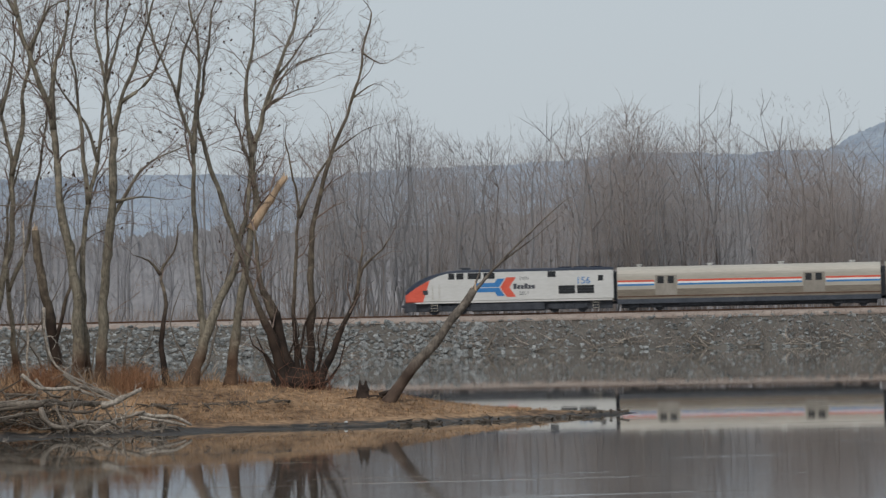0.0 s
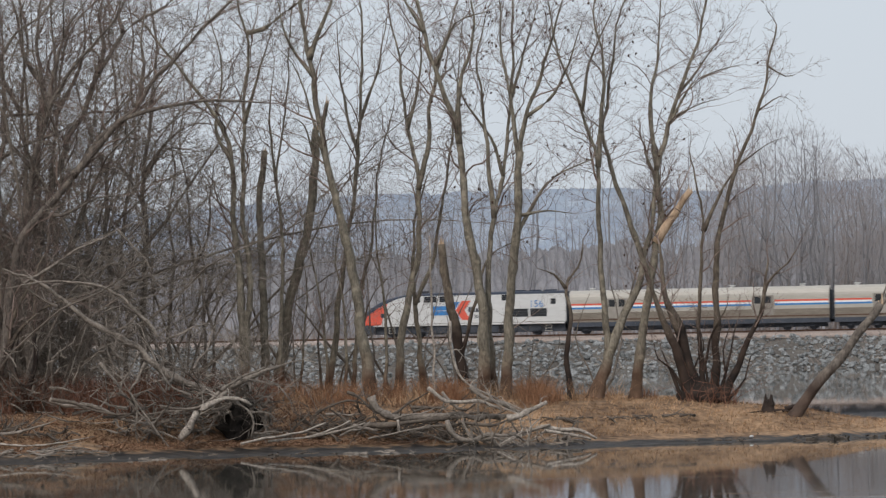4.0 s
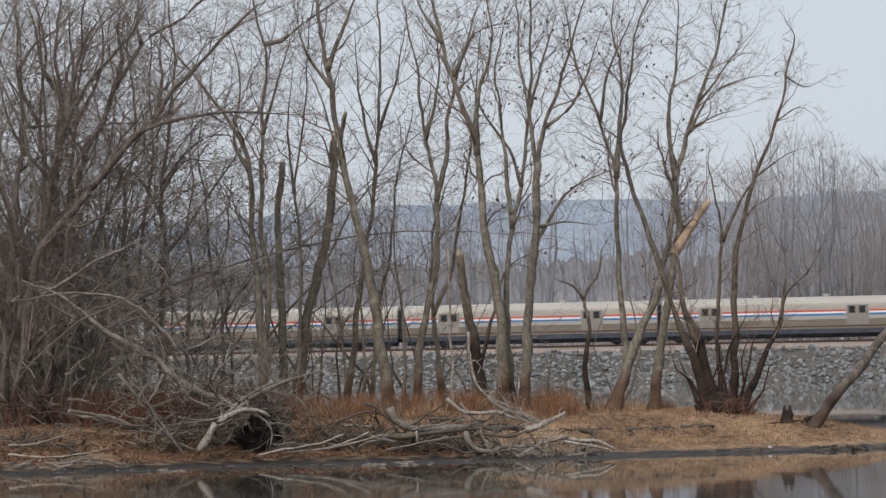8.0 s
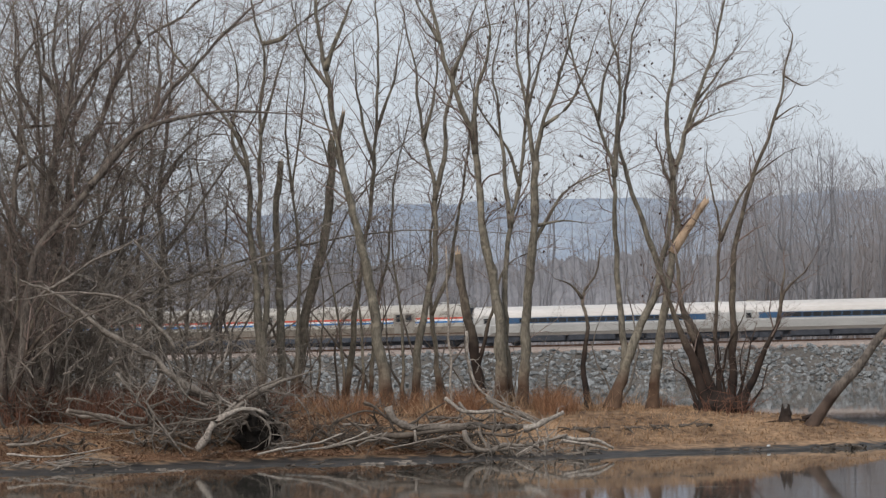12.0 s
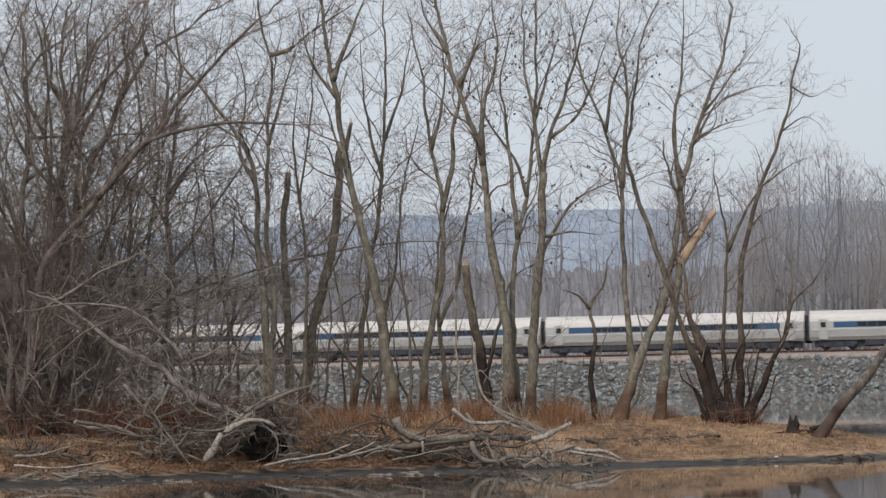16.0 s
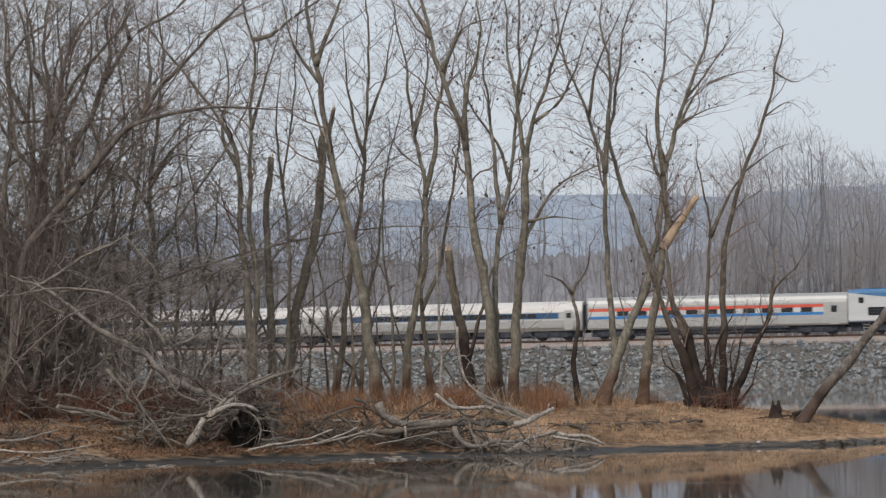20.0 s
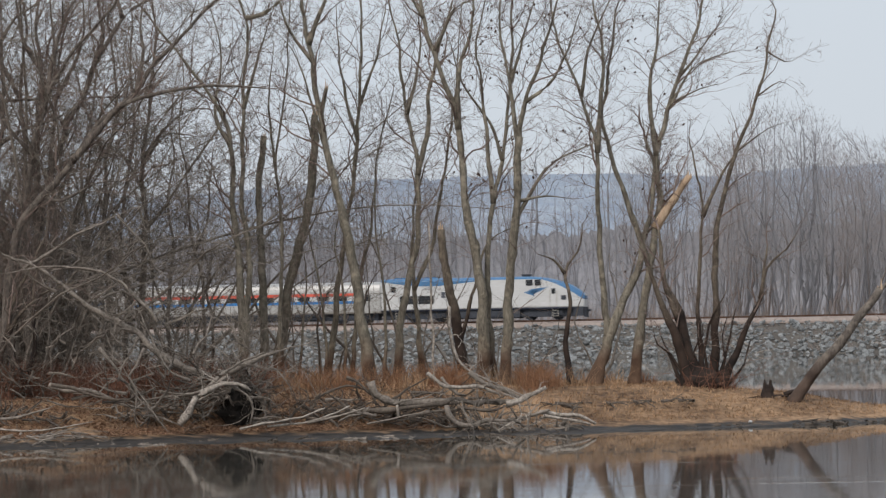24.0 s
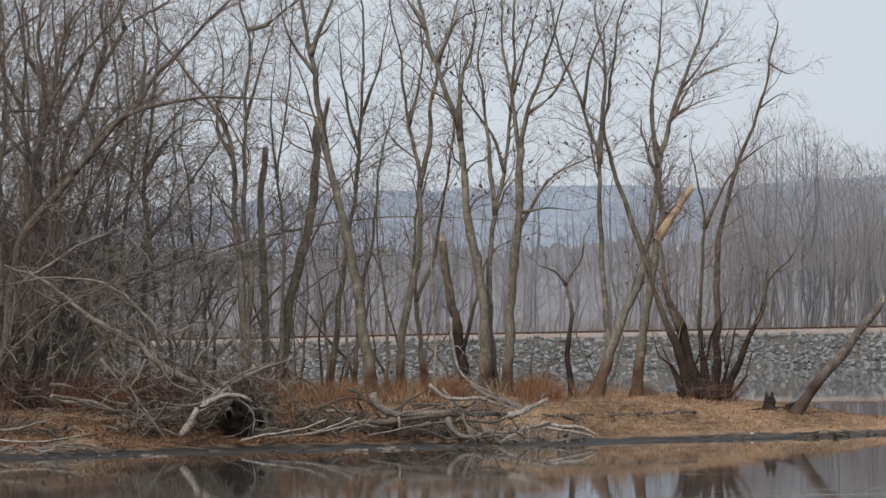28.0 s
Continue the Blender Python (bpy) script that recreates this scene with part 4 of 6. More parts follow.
def riprap():
    rng = random.Random(5)
    kinds = [rock_mesh(rng) for k in range(8)]
    shapes = [(np.array([tuple(v.co) for v in me.vertices]), [tuple(p.vertices) for p in me.polygons]) for me in kinds]
    verts, faces, total = [], [], 0
    for i in range(8200):
        x, y = rng.uniform(-75, 105), rng.uniform(-10.2, -3.9)
        if x > 30 and rng.random() < 0.35:
            continue
        size = rng.choice((0.24, 0.3, 0.38, 0.5, 0.68)) * rng.uniform(0.8, 1.2) * (0.75 if x > 30 else 1)
        z = bank(x, y) + size * 0.08
        if i < 800 and 0 < x < 70:
            ob = new("stone", kinds[i % 8])
            ob.parent = embankment
            ob.matrix_basis = pose(x, y, z, rng.uniform(-25, 25), rng.uniform(-25, 25), rng.uniform(0, 360)) @ Matrix.Diagonal((size, size, size, 1))
            continue
        v, f = shapes[i % 8]
        r = np.array(Euler((rng.uniform(-0.5, 0.5), rng.uniform(-0.5, 0.5), rng.uniform(0, 6.28))).to_matrix())
        verts.append((v * size) @ r.T + (x, y, z))
        faces.extend([tuple(k + total for k in q) for q in f])
        total += len(v)
    me = bpy.data.meshes.new("riprap")
    me.from_pydata(np.concatenate(verts).tolist(), [], faces)
    me.materials.append(STONE)
    tagged(new("riprap", me), "blue-grey riprap stones on the causeway slope", "stones", "", "stuff").matrix_basis = TRACK


riprap()


def causeway_driftwood():
    rng = random.Random(21)
    weeds = Mesh()
    for i in range(2600):
        x, y = rng.uniform(22, 105), rng.uniform(-8.8, -3.6)
        z, h = bank(x, y), rng.uniform(0.15, 0.6)
        weeds.tube([(x, y, z - 0.05), (x + rng.gauss(0, 0.25), y - 0.1, z + h)], [0.03, 0.008], 3, False)
    tagged(part("dry_weeds", weeds, FARBUSH, None, "dry brown weeds on the causeway slope"), category="weeds", kind="stuff").matrix_basis = TRACK
    for i in range(110):
        x, y = rng.choice((rng.uniform(-5, 95), rng.uniform(28, 90))), rng.uniform(-9.5, -7.6)
        g = Mesh()
        L, a = rng.uniform(0.7, 3.2), rng.uniform(-0.25, 0.9)
        p = (x, y, bank(x, y) + 0.15)
        grow(g, rng, p, unit(math.cos(a) * rng.choice((-1, 1)), 0.15, math.sin(a)), L, rng.uniform(0.04, 0.1), 1, 0.02, 3, 0.2, 0.4, 0.02)
        tagged(part("stranded_branch", g, DRIFT_PALE if i % 2 else DRIFT, None, "bleached branch stranded on the riprap"), category="driftwood", group="branches on the causeway").matrix_basis = TRACK


causeway_driftwood()


# ---- trees of the peninsula ----
pod_shape = Mesh()
pod_shape.tube([(0, 0, 0.02), (0.008, 0, 0), (-0.005, 0.004, -0.035), (0.006, 0, -0.06)], [0.008, 0.026, 0.022, 0.006], 5)
SEED_POD = pod_shape.data("seed_pod", SEED)


def tree(y, stems, seed, label, bark=None, twigs=1.0, start=0.35, category="tree", reach=1.0, spread=0.35, seeds=0, foot=False):
    """stems: (foot radius, bare top?, [(x, z), ...]) from the foot up; twigs: how many; start: where along a stem they begin."""
    rng = random.Random(seed)
    x0 = stems[0][2][0][0]
    base = Vector((x0, y, land(x0, y) - 0.06))
    top = empty("tree", Matrix.Translation(base), label, category)
    grown = []
    for r, bare, line in stems:
        yy, ctrl = 0.0, []
        drift = rng.uniform(-spread, spread)
        crown = Mesh()
        for k, (x, z) in enumerate(line):
            zz = z - base.z
            if k == 0 and zz < 0.9:
                zz = land(x, y) - 0.12 - base.z
            ctrl.append((x - x0, yy, zz))
            yy += drift * (0.4 + rng.random()) * (0.3 if k == 0 else 1.0)
        if grown and ctrl[0][2] > 0.5:  # a limb springs from the nearest point of the stems below it
            near = min(grown, key=lambda p: (p.x - ctrl[0][0]) ** 2 + (p.z - ctrl[0][2]) ** 2)
            ctrl = [tuple(near)] + [(x, y + near.y, z) for x, y, z in ctrl[1:]]
        pts = curve_points(ctrl, 0.22)
        n = len(pts) - 1
        for i, p in enumerate(pts):
            k = (0.045 + 0.2 * r) * min(1, i / 4)
            p += Vector((noise.noise((i * 0.31, seed, r * 90)), noise.noise((i * 0.31, seed + 40, r * 90)), 0)) * k
            p.x += 0.35 * k * noise.noise((i * 1.1, seed + 9, r * 90))
        grown += pts
        length = sum((pts[i + 1] - pts[i]).length for i in range(n))
        end = 0.62 if bare else 0.16
        radii = [r * (1 - (1 - end) * (i / n) ** 0.7) * (1 + 0.2 * noise.noise((i * 0.9, seed, r * 50)) + 0.12 * noise.noise((i * 2.3, seed, r * 70))) for i in range(n + 1)]
        if line[0][1] - base.z < 0.9:
            for i in range(min(3, n)):
                radii[i] *= (1.4, 1.2, 1.08)[i]
        t = Mesh()
        t.tube([tuple(p) for p in pts], radii, 9 if r > 0.06 else 6)
        part("trunk" if bare != 2 else "broken_limb", t, RAWWOOD if bare == 2 else bark or BARK, top, "pale torn limb" if bare == 2 else "", True)
        if bare:
            jag = Mesh()
            a = pts[-1]
            for k in range(4):
                q = 6.283 * k / 4 + rng.random()
                w = radii[-1] * 0.5
                p = (a.x + w * math.cos(q), a.y + w * math.sin(q), a.z - 0.04)
                jag.tube([p, (p[0] + w * 0.3 * rng.uniform(-1, 1), p[1], p[2] + rng.uniform(0.08, 0.3))], [w * 0.7, w * 0.1], 4)
            part("broken_top", jag, RAWWOOD, top, "torn pale wood at the broken top")
        for j in range(0 if bare or r < 0.045 else int(length * 0.75 * min(1.3, twigs + 0.2))):  # slim limbs that rise beside the stem
            i = min(n - 1, int((start + (0.92 - start) * (j + rng.random()) / (length * 0.75)) * n))
            tan = (pts[i + 1] - pts[i]).normalized()
            a = rng.uniform(0, 6.283)
            d = (tan + Vector((math.cos(a), 0.7 * math.sin(a), 0.1)) * rng.uniform(0.4, 1.0)).normalized()
            grow(crown, rng, tuple(pts[i]), tuple(d), reach * rng.uniform(1.3, 2.6), min(0.03, radii[i] * 0.45), 3, 0.06, 4, 0.3, 0.3, 0.003, 0.85)
        count = int(length * 1.7 * twigs * (0.25 if bare else 1))
        for j in range(count):
            q = start + (1 - start) * (j + rng.random()) / max(1, count)
            i = min(n - 1, int(q * n))
            p, tan = pts[i], (pts[i + 1] - pts[i]).normalized()
            a = rng.uniform(0, 6.283)
            s = Vector((math.cos(a), 0.8 * math.sin(a), 0.15))
            d = (tan * rng.uniform(0.3, 1.0) + s * rng.uniform(0.5, 1.0)).normalized()
            long = reach * rng.uniform(0.4, 1.9) * (1.1 - 0.4 * q)
            grow(crown, rng, tuple(p), tuple(d), long, min(radii[i] * 0.45, 0.007 + 0.006 * long), 2, 0.05, 6, 0.38, 0.2, 0.003, 0.9)
            for k in range(seeds):
                if rng.random() < 0.35:
                    c = p + d * long * rng.uniform(0.4, 1.0)
                    pod = new("seed_pod", SEED_POD)
                    pod.parent = top
                    pod.matrix_basis = pose(c.x, c.y, c.z, rng.uniform(-40, 40), rng.uniform(-40, 40), 0)
        if not bare:
            grow(crown, rng, tuple(pts[-1]), tuple((pts[-1] - pts[-2]).normalized()), 1.0 * reach, radii[-1], 2, 0.08, 7, 0.34, 0.2, 0.003, 0.8)
        if crown.f:
            part("twig_spray", crown, TWIG, top, "fine leafless twigs")["kind"] = "stuff"
    return top


tree(84.5, [
    (0.169, 0, [(-10.85, 0.55), (-10.59, 2.07), (-10.39, 3.33), (-10.23, 4.59), (-10.01, 5.30), (-9.44, 5.96), (-8.72, 6.80), (-8.00, 7.73), (-7.11, 8.46), (-6.57, 9.26), (-6.07, 9.67), (-5.35, 10.44), (-4.49, 11.20)]),
    (0.106, 0, [(-8.72, 6.80), (-8.07, 7.49), (-7.43, 8.10), (-7.00, 8.28), (-6.15, 8.43), (-5.31, 8.53), (-4.53, 8.49), (-3.76, 8.40)]),
    (0.070, 0, [(-7.11, 8.46), (-6.92, 9.34), (-6.97, 10.33), (-6.82, 11.25)]),
    (0.063, 0, [(-9.44, 5.96), (-9.01, 5.84), (-8.16, 6.25), (-7.46, 6.31)])], 41, "bushy tree with pale limbs leaning over the water's edge", bark=BARK_THICKET, twigs=1.5, start=0.30)
tree(87.0, [
    (0.196, 0, [(-10.66, 0.72), (-10.34, 2.77), (-9.95, 4.94), (-9.56, 6.68), (-9.11, 7.98), (-8.73, 8.63), (-8.36, 9.57), (-8.01, 10.11), (-7.69, 10.69), (-7.24, 11.08), (-6.66, 11.36), (-6.29, 11.72)]),
    (0.087, 0, [(-8.36, 9.57), (-8.20, 10.29), (-8.33, 11.17), (-8.11, 11.75)]),
    (0.073, 0, [(-9.56, 6.68), (-8.97, 7.10), (-8.54, 7.24), (-7.81, 7.08)]),
    (0.073, 0, [(-7.69, 10.69), (-7.82, 11.16), (-7.60, 11.67)])], 42, "thick dark-barked tree leaning over in the thicket", bark=BARK_THICKET, twigs=1.5, start=0.30)
tree(86.0, [
    (0.151, 0, [(-10.04, 0.65), (-10.08, 2.77), (-10.16, 4.92), (-9.87, 7.07), (-9.39, 8.50), (-8.84, 9.42), (-8.18, 10.13), (-7.64, 10.70), (-7.37, 11.41)]),
    (0.086, 0, [(-9.39, 8.50), (-9.27, 9.50), (-8.96, 10.50), (-8.38, 11.43)]),
    (0.065, 0, [(-9.87, 7.07), (-10.44, 7.79), (-10.86, 8.52), (-11.13, 9.68)])], 43, "leaning grey tree with forked upper limbs in the thicket", bark=BARK_THICKET, twigs=1.5, start=0.30)
tree(88.0, [
    (0.183, 0, [(-9.90, 0.86), (-9.94, 3.36), (-10.05, 5.71), (-9.97, 8.20), (-9.90, 9.38), (-9.97, 10.41), (-9.79, 11.74)]),
    (0.088, 0, [(-9.90, 9.38), (-10.35, 10.27), (-10.49, 11.31), (-10.70, 11.90)]),
    (0.081, 0, [(-9.97, 8.20), (-9.56, 9.08), (-9.50, 10.26), (-9.60, 11.73)])], 44, "stout dark leafless tree standing in the thicket", bark=BARK_THICKET, twigs=1.4, start=0.30)
tree(89.0, [
    (0.141, 0, [(-10.64, 0.93), (-10.53, 4.27), (-10.43, 7.24), (-10.50, 8.73), (-10.39, 9.91), (-10.32, 10.81), (-10.53, 11.86)]),
    (0.067, 0, [(-10.50, 8.73), (-10.93, 9.63), (-10.94, 10.97), (-11.12, 12.01)])], 45, "slim leafless tree in the thicket", bark=BARK_THICKET, twigs=1.4, start=0.30)
tree(85.5, [
    (0.150, 0, [(-11.16, 0.72), (-10.92, 4.49), (-10.79, 6.63), (-10.65, 8.48), (-10.75, 9.92), (-10.83, 11.49)]),
    (0.057, 0, [(-10.65, 8.48), (-10.22, 8.52), (-9.72, 8.55), (-9.08, 8.74)]),
    (0.057, 0, [(-10.74, 7.34), (-10.24, 7.69), (-9.52, 7.96), (-8.66, 8.38)]),
    (0.064, 0, [(-10.75, 9.92), (-10.34, 10.62), (-9.76, 11.04), (-9.32, 11.61)])], 46, "leafless grey-brown tree at the thicket's outer edge", bark=BARK_THICKET, twigs=1.4, start=0.30)
tree(90.0, [
    (0.113, 0, [(-9.67, 1.00), (-9.72, 3.37), (-9.86, 6.83), (-9.68, 8.78), (-9.51, 10.28), (-9.15, 11.18), (-8.39, 11.92)]),
    (0.068, 0, [(-9.68, 8.78), (-9.02, 10.12), (-8.92, 11.33), (-9.06, 12.01)])], 47, "slim leafless tree in the thicket", bark=BARK_THICKET, twigs=1.5, start=0.30)
tree(93.0, [
    (0.116, 0, [(-8.72, 1.37), (-8.63, 4.31), (-8.76, 5.87), (-8.66, 7.42), (-8.40, 8.50), (-8.41, 9.75), (-8.57, 11.15), (-8.28, 12.24)]),
    (0.062, 0, [(-8.66, 7.42), (-9.11, 8.36), (-9.41, 9.30), (-9.55, 10.55)]),
    (0.054, 0, [(-8.40, 8.50), (-7.86, 9.11), (-7.47, 9.26), (-6.92, 9.72)])], 48, "dark slim tree inside the twiggy dome", bark=BARK_THICKET, twigs=1.6, start=0.25)
tree(94.0, [
    (0.133, 0, [(-7.83, 1.42), (-7.84, 3.38), (-7.71, 5.89), (-7.76, 7.14), (-7.55, 8.24), (-7.44, 9.34), (-7.26, 10.59), (-7.40, 12.25)]),
    (0.063, 0, [(-7.70, 7.45), (-6.86, 8.38), (-6.23, 8.72), (-5.52, 8.64)]),
    (0.055, 0, [(-7.72, 7.14), (-7.18, 7.95), (-6.71, 8.03), (-6.16, 7.93)]),
    (0.055, 0, [(-7.75, 6.51), (-8.28, 7.47), (-8.98, 7.95), (-9.37, 8.08)])], 49, "dark tree with arching side limbs inside the dome", bark=BARK_THICKET, twigs=1.6, start=0.25)
tree(95.0, [
    (0.071, 0, [(-6.32, 1.78), (-6.20, 3.68), (-6.48, 4.79), (-6.57, 5.90), (-6.64, 7.01), (-6.84, 8.29), (-6.66, 9.40), (-6.74, 10.51)]),
    (0.048, 0, [(-6.48, 4.79), (-6.10, 5.58), (-5.98, 6.68), (-5.83, 7.79)])], 50, "thin crooked sapling at the dome's edge", bark=BARK_THICKET, twigs=1.4, start=0.25)
tree(92.0, [
    (0.077, 0, [(-5.85, 1.79), (-5.75, 2.94), (-5.64, 3.40), (-5.37, 3.74), (-4.99, 3.88)]),
    (0.046, 0, [(-5.75, 2.94), (-5.94, 3.63), (-5.77, 4.55), (-5.84, 5.16)])], 51, "dark sapling bent over sideways", bark=BARK_THICKET, twigs=0.5, start=0.50)
tree(96.0, [
    (0.096, 0, [(-9.75, 1.35), (-9.68, 3.43), (-9.58, 5.67), (-9.75, 7.28), (-9.48, 8.88), (-9.38, 10.48), (-9.60, 11.93), (-9.51, 12.57)]),
    (0.096, 0, [(-8.55, 1.49), (-8.44, 3.73), (-8.57, 5.33), (-8.31, 6.93), (-8.10, 8.37), (-8.18, 9.98), (-8.05, 11.42), (-8.23, 12.47)]),
    (0.080, 0, [(-7.27, 1.63), (-7.28, 3.39), (-7.14, 4.99), (-7.28, 6.27), (-7.10, 7.55), (-7.19, 8.68), (-6.98, 9.96)])], 52, "slim leafless trees deep in the thicket", bark=BARK_THICKET, twigs=1.5, start=0.20)
tree(88.0, [
    (0.147, 0, [(-4.75, 1.68), (-4.82, 4.18), (-4.95, 5.94), (-5.01, 7.56), (-5.57, 8.82), (-6.51, 10.02), (-7.23, 10.99)]),
    (0.117, 0, [(-4.79, 1.69), (-4.56, 4.47), (-4.71, 6.23), (-4.60, 8.88), (-4.49, 10.35), (-4.76, 11.61), (-4.84, 12.72)]),
    (0.073, 0, [(-4.51, 10.50), (-4.07, 10.71), (-3.18, 11.36), (-2.28, 11.93)]),
    (0.059, 0, [(-4.98, 7.41), (-5.36, 8.16), (-5.19, 9.63), (-5.53, 11.25)]),
    (0.059, 0, [(-4.64, 8.29), (-4.24, 9.46), (-3.77, 10.93)])], 9, "leafless tree with olive-grey bark on the peninsula", twigs=1.0, start=0.35)
tree(89.0, [
    (0.134, 1, [(-4.24, 1.67), (-4.27, 4.48), (-4.33, 6.12), (-4.17, 7.65)]),
    (0.074, 0, [(-3.91, 1.66), (-3.73, 5.22), (-3.86, 7.00), (-3.56, 8.63), (-3.45, 10.42), (-3.20, 11.91)]),
    (0.052, 0, [(-3.85, 6.85), (-4.01, 8.34), (-3.83, 9.98)])], 10, "tree with a snapped top beside a slim stem", twigs=0.9, start=0.3)
tree(90.0, [
    (0.165, 1, [(-4.03, 1.65), (-3.62, 3.60), (-3.14, 5.39), (-2.87, 7.34), (-2.83, 8.24)]),
    (0.045, 0, [(-2.87, 7.49), (-3.16, 8.39), (-3.60, 8.55)])], 11, "bare leaning trunk snapped off at the top", twigs=0.5, start=0.5)
tree(87.0, [
    (0.189, 0, [(-1.41, 1.27), (-1.82, 4.10), (-2.09, 5.41), (-2.49, 7.31), (-2.68, 8.48), (-2.91, 10.08), (-3.13, 11.69), (-3.17, 13.00)]),
    (0.073, 1, [(-2.59, 8.04), (-2.51, 8.40), (-2.43, 8.72)]),
    (0.087, 0, [(-2.88, 9.79), (-2.57, 10.66), (-1.96, 12.11)]),
    (0.058, 0, [(-2.81, 9.35), (-3.45, 10.38), (-3.71, 11.70)]),
    (0.058, 0, [(-2.38, 6.87), (-2.76, 8.04), (-3.17, 9.50), (-3.60, 10.10)])], 12, "tall leaning grey tree with a mottled trunk", twigs=0.9, start=0.45)
tree(91.0, [
    (0.106, 0, [(-2.71, 1.62), (-2.34, 3.58), (-2.00, 5.70), (-1.70, 8.28), (-1.60, 10.56), (-1.58, 13.00)]),
    (0.076, 0, [(-2.03, 1.61), (-1.79, 3.57), (-1.43, 5.24), (-1.24, 7.05), (-0.75, 9.02)]),
    (0.061, 0, [(-1.78, 7.52), (-2.11, 9.20), (-2.23, 11.19)]),
    (0.061, 0, [(-1.69, 8.43), (-1.19, 9.79), (-0.85, 11.46)])], 13, "leafless tree with olive-grey bark on the peninsula", twigs=1.0, start=0.35)
tree(90.0, [
    (0.060, 0, [(-2.61, 1.63), (-2.79, 3.58), (-3.07, 5.09), (-3.34, 6.29)]),
    (0.060, 0, [(-2.16, 1.47), (-2.19, 3.57), (-2.39, 4.92), (-2.14, 6.27)]),
    (0.060, 0, [(-1.11, 1.60), (-1.11, 3.55), (-1.33, 5.65), (-1.14, 7.45)]),
    (0.052, 0, [(-3.43, 1.64), (-3.17, 3.59), (-3.22, 4.94)])], 14, "slim leafless saplings among the trunks", twigs=0.9, start=0.3)
tree(90.0, [
    (0.135, 0, [(-0.81, 1.59), (-0.63, 2.94), (-0.22, 4.73), (-0.15, 6.83), (-0.45, 8.49), (-0.57, 10.00), (-0.84, 11.36)]),
    (0.090, 0, [(-0.17, 6.53), (0.14, 7.88), (0.24, 9.08), (0.65, 10.58), (1.12, 11.93)]),
    (0.060, 0, [(-0.42, 8.34), (-0.05, 9.84), (-0.09, 11.50)])], 15, "leafless tree with olive-grey bark on the peninsula", twigs=1.0, start=0.4)
tree(92.0, [
    (0.107, 0, [(-0.11, 1.56), (-0.28, 3.56), (-0.30, 5.71), (0.13, 7.08)]),
    (0.069, 0, [(-0.25, 3.56), (0.24, 4.93), (0.58, 6.76), (0.93, 9.06), (1.13, 11.22)])], 16, "leafless tree with olive-grey bark on the peninsula", twigs=1.0, start=0.35)
tree(88.0, [
    (0.161, 1, [(1.07, 1.42), (0.67, 3.34), (0.48, 4.37), (0.42, 5.07)]),
    (0.073, 0, [(0.90, 2.01), (1.38, 3.76), (1.69, 4.78), (2.58, 5.21)])], 17, "dark tree stump snapped off at head height", bark=BARK_DARK, twigs=0.3, start=0.5)
tree(87.0, [
    (0.038, 1, [(0.20, 1.60), (0.17, 3.34), (0.11, 5.08)])], 18, "thin white dead pole standing upright", bark=DRIFT_PALE, twigs=0.0)
tree(87.0, [
    (0.196, 0, [(1.46, 1.14), (1.43, 3.46), (1.14, 5.49), (0.89, 7.82), (0.36, 9.43), (0.02, 10.75), (-0.19, 12.07)]),
    (0.087, 0, [(0.90, 7.53), (0.96, 8.99), (1.35, 10.44), (1.24, 12.04)]),
    (0.073, 0, [(0.25, 9.73), (0.92, 10.74), (1.66, 11.01)]),
    (0.058, 0, [(0.12, 10.46), (-0.37, 11.34), (-0.65, 12.23)])], 19, "tall curving grey tree on the peninsula", twigs=1.08, start=0.4, seeds=2)
tree(87.5, [
    (0.109, 0, [(1.73, 1.13), (1.63, 3.75), (1.77, 5.50), (2.14, 7.25), (2.31, 8.85), (2.44, 11.63), (2.51, 12.81)]),
    (0.080, 0, [(1.79, 5.79), (1.61, 8.28), (1.46, 9.75), (1.74, 11.21)]),
    (0.058, 0, [(2.30, 8.71), (2.67, 10.02), (3.06, 11.33)]),
    (0.058, 0, [(2.02, 6.81), (1.75, 7.84), (1.04, 8.88), (0.76, 9.91)])], 20, "leafless tree with olive-grey bark on the peninsula", twigs=1.25, start=0.4, seeds=3)
tree(86.5, [
    (0.151, 1, [(1.95, 1.13), (2.14, 3.43), (2.33, 5.45), (2.44, 7.33)]),
    (0.079, 0, [(2.40, 7.04), (2.60, 8.19), (3.06, 9.34), (3.45, 10.64), (3.83, 11.79)]),
    (0.072, 0, [(2.39, 7.18), (2.26, 8.63), (2.06, 10.08), (2.03, 11.83)]),
    (0.065, 0, [(2.28, 5.31), (3.14, 6.52), (4.02, 7.01), (4.60, 7.28)]),
    (0.050, 0, [(2.34, 5.81), (3.13, 5.82), (3.85, 5.75)]),
    (0.058, 0, [(2.60, 8.12), (3.19, 8.61), (3.64, 9.33), (4.10, 10.62)])], 21, "tree with a reddish snapped main stem and thin side stems", twigs=1.25, start=0.3, seeds=2)
tree(87.0, [
    (0.102, 0, [(3.71, 1.06), (3.59, 2.11), (3.72, 3.27), (3.60, 3.85), (3.96, 4.42), (4.09, 5.14)]),
    (0.051, 0, [(3.60, 3.85), (3.33, 4.22), (2.90, 4.37)])], 22, "small crooked dark sapling", bark=BARK_DARK, twigs=0.5, start=0.6, reach=0.6)
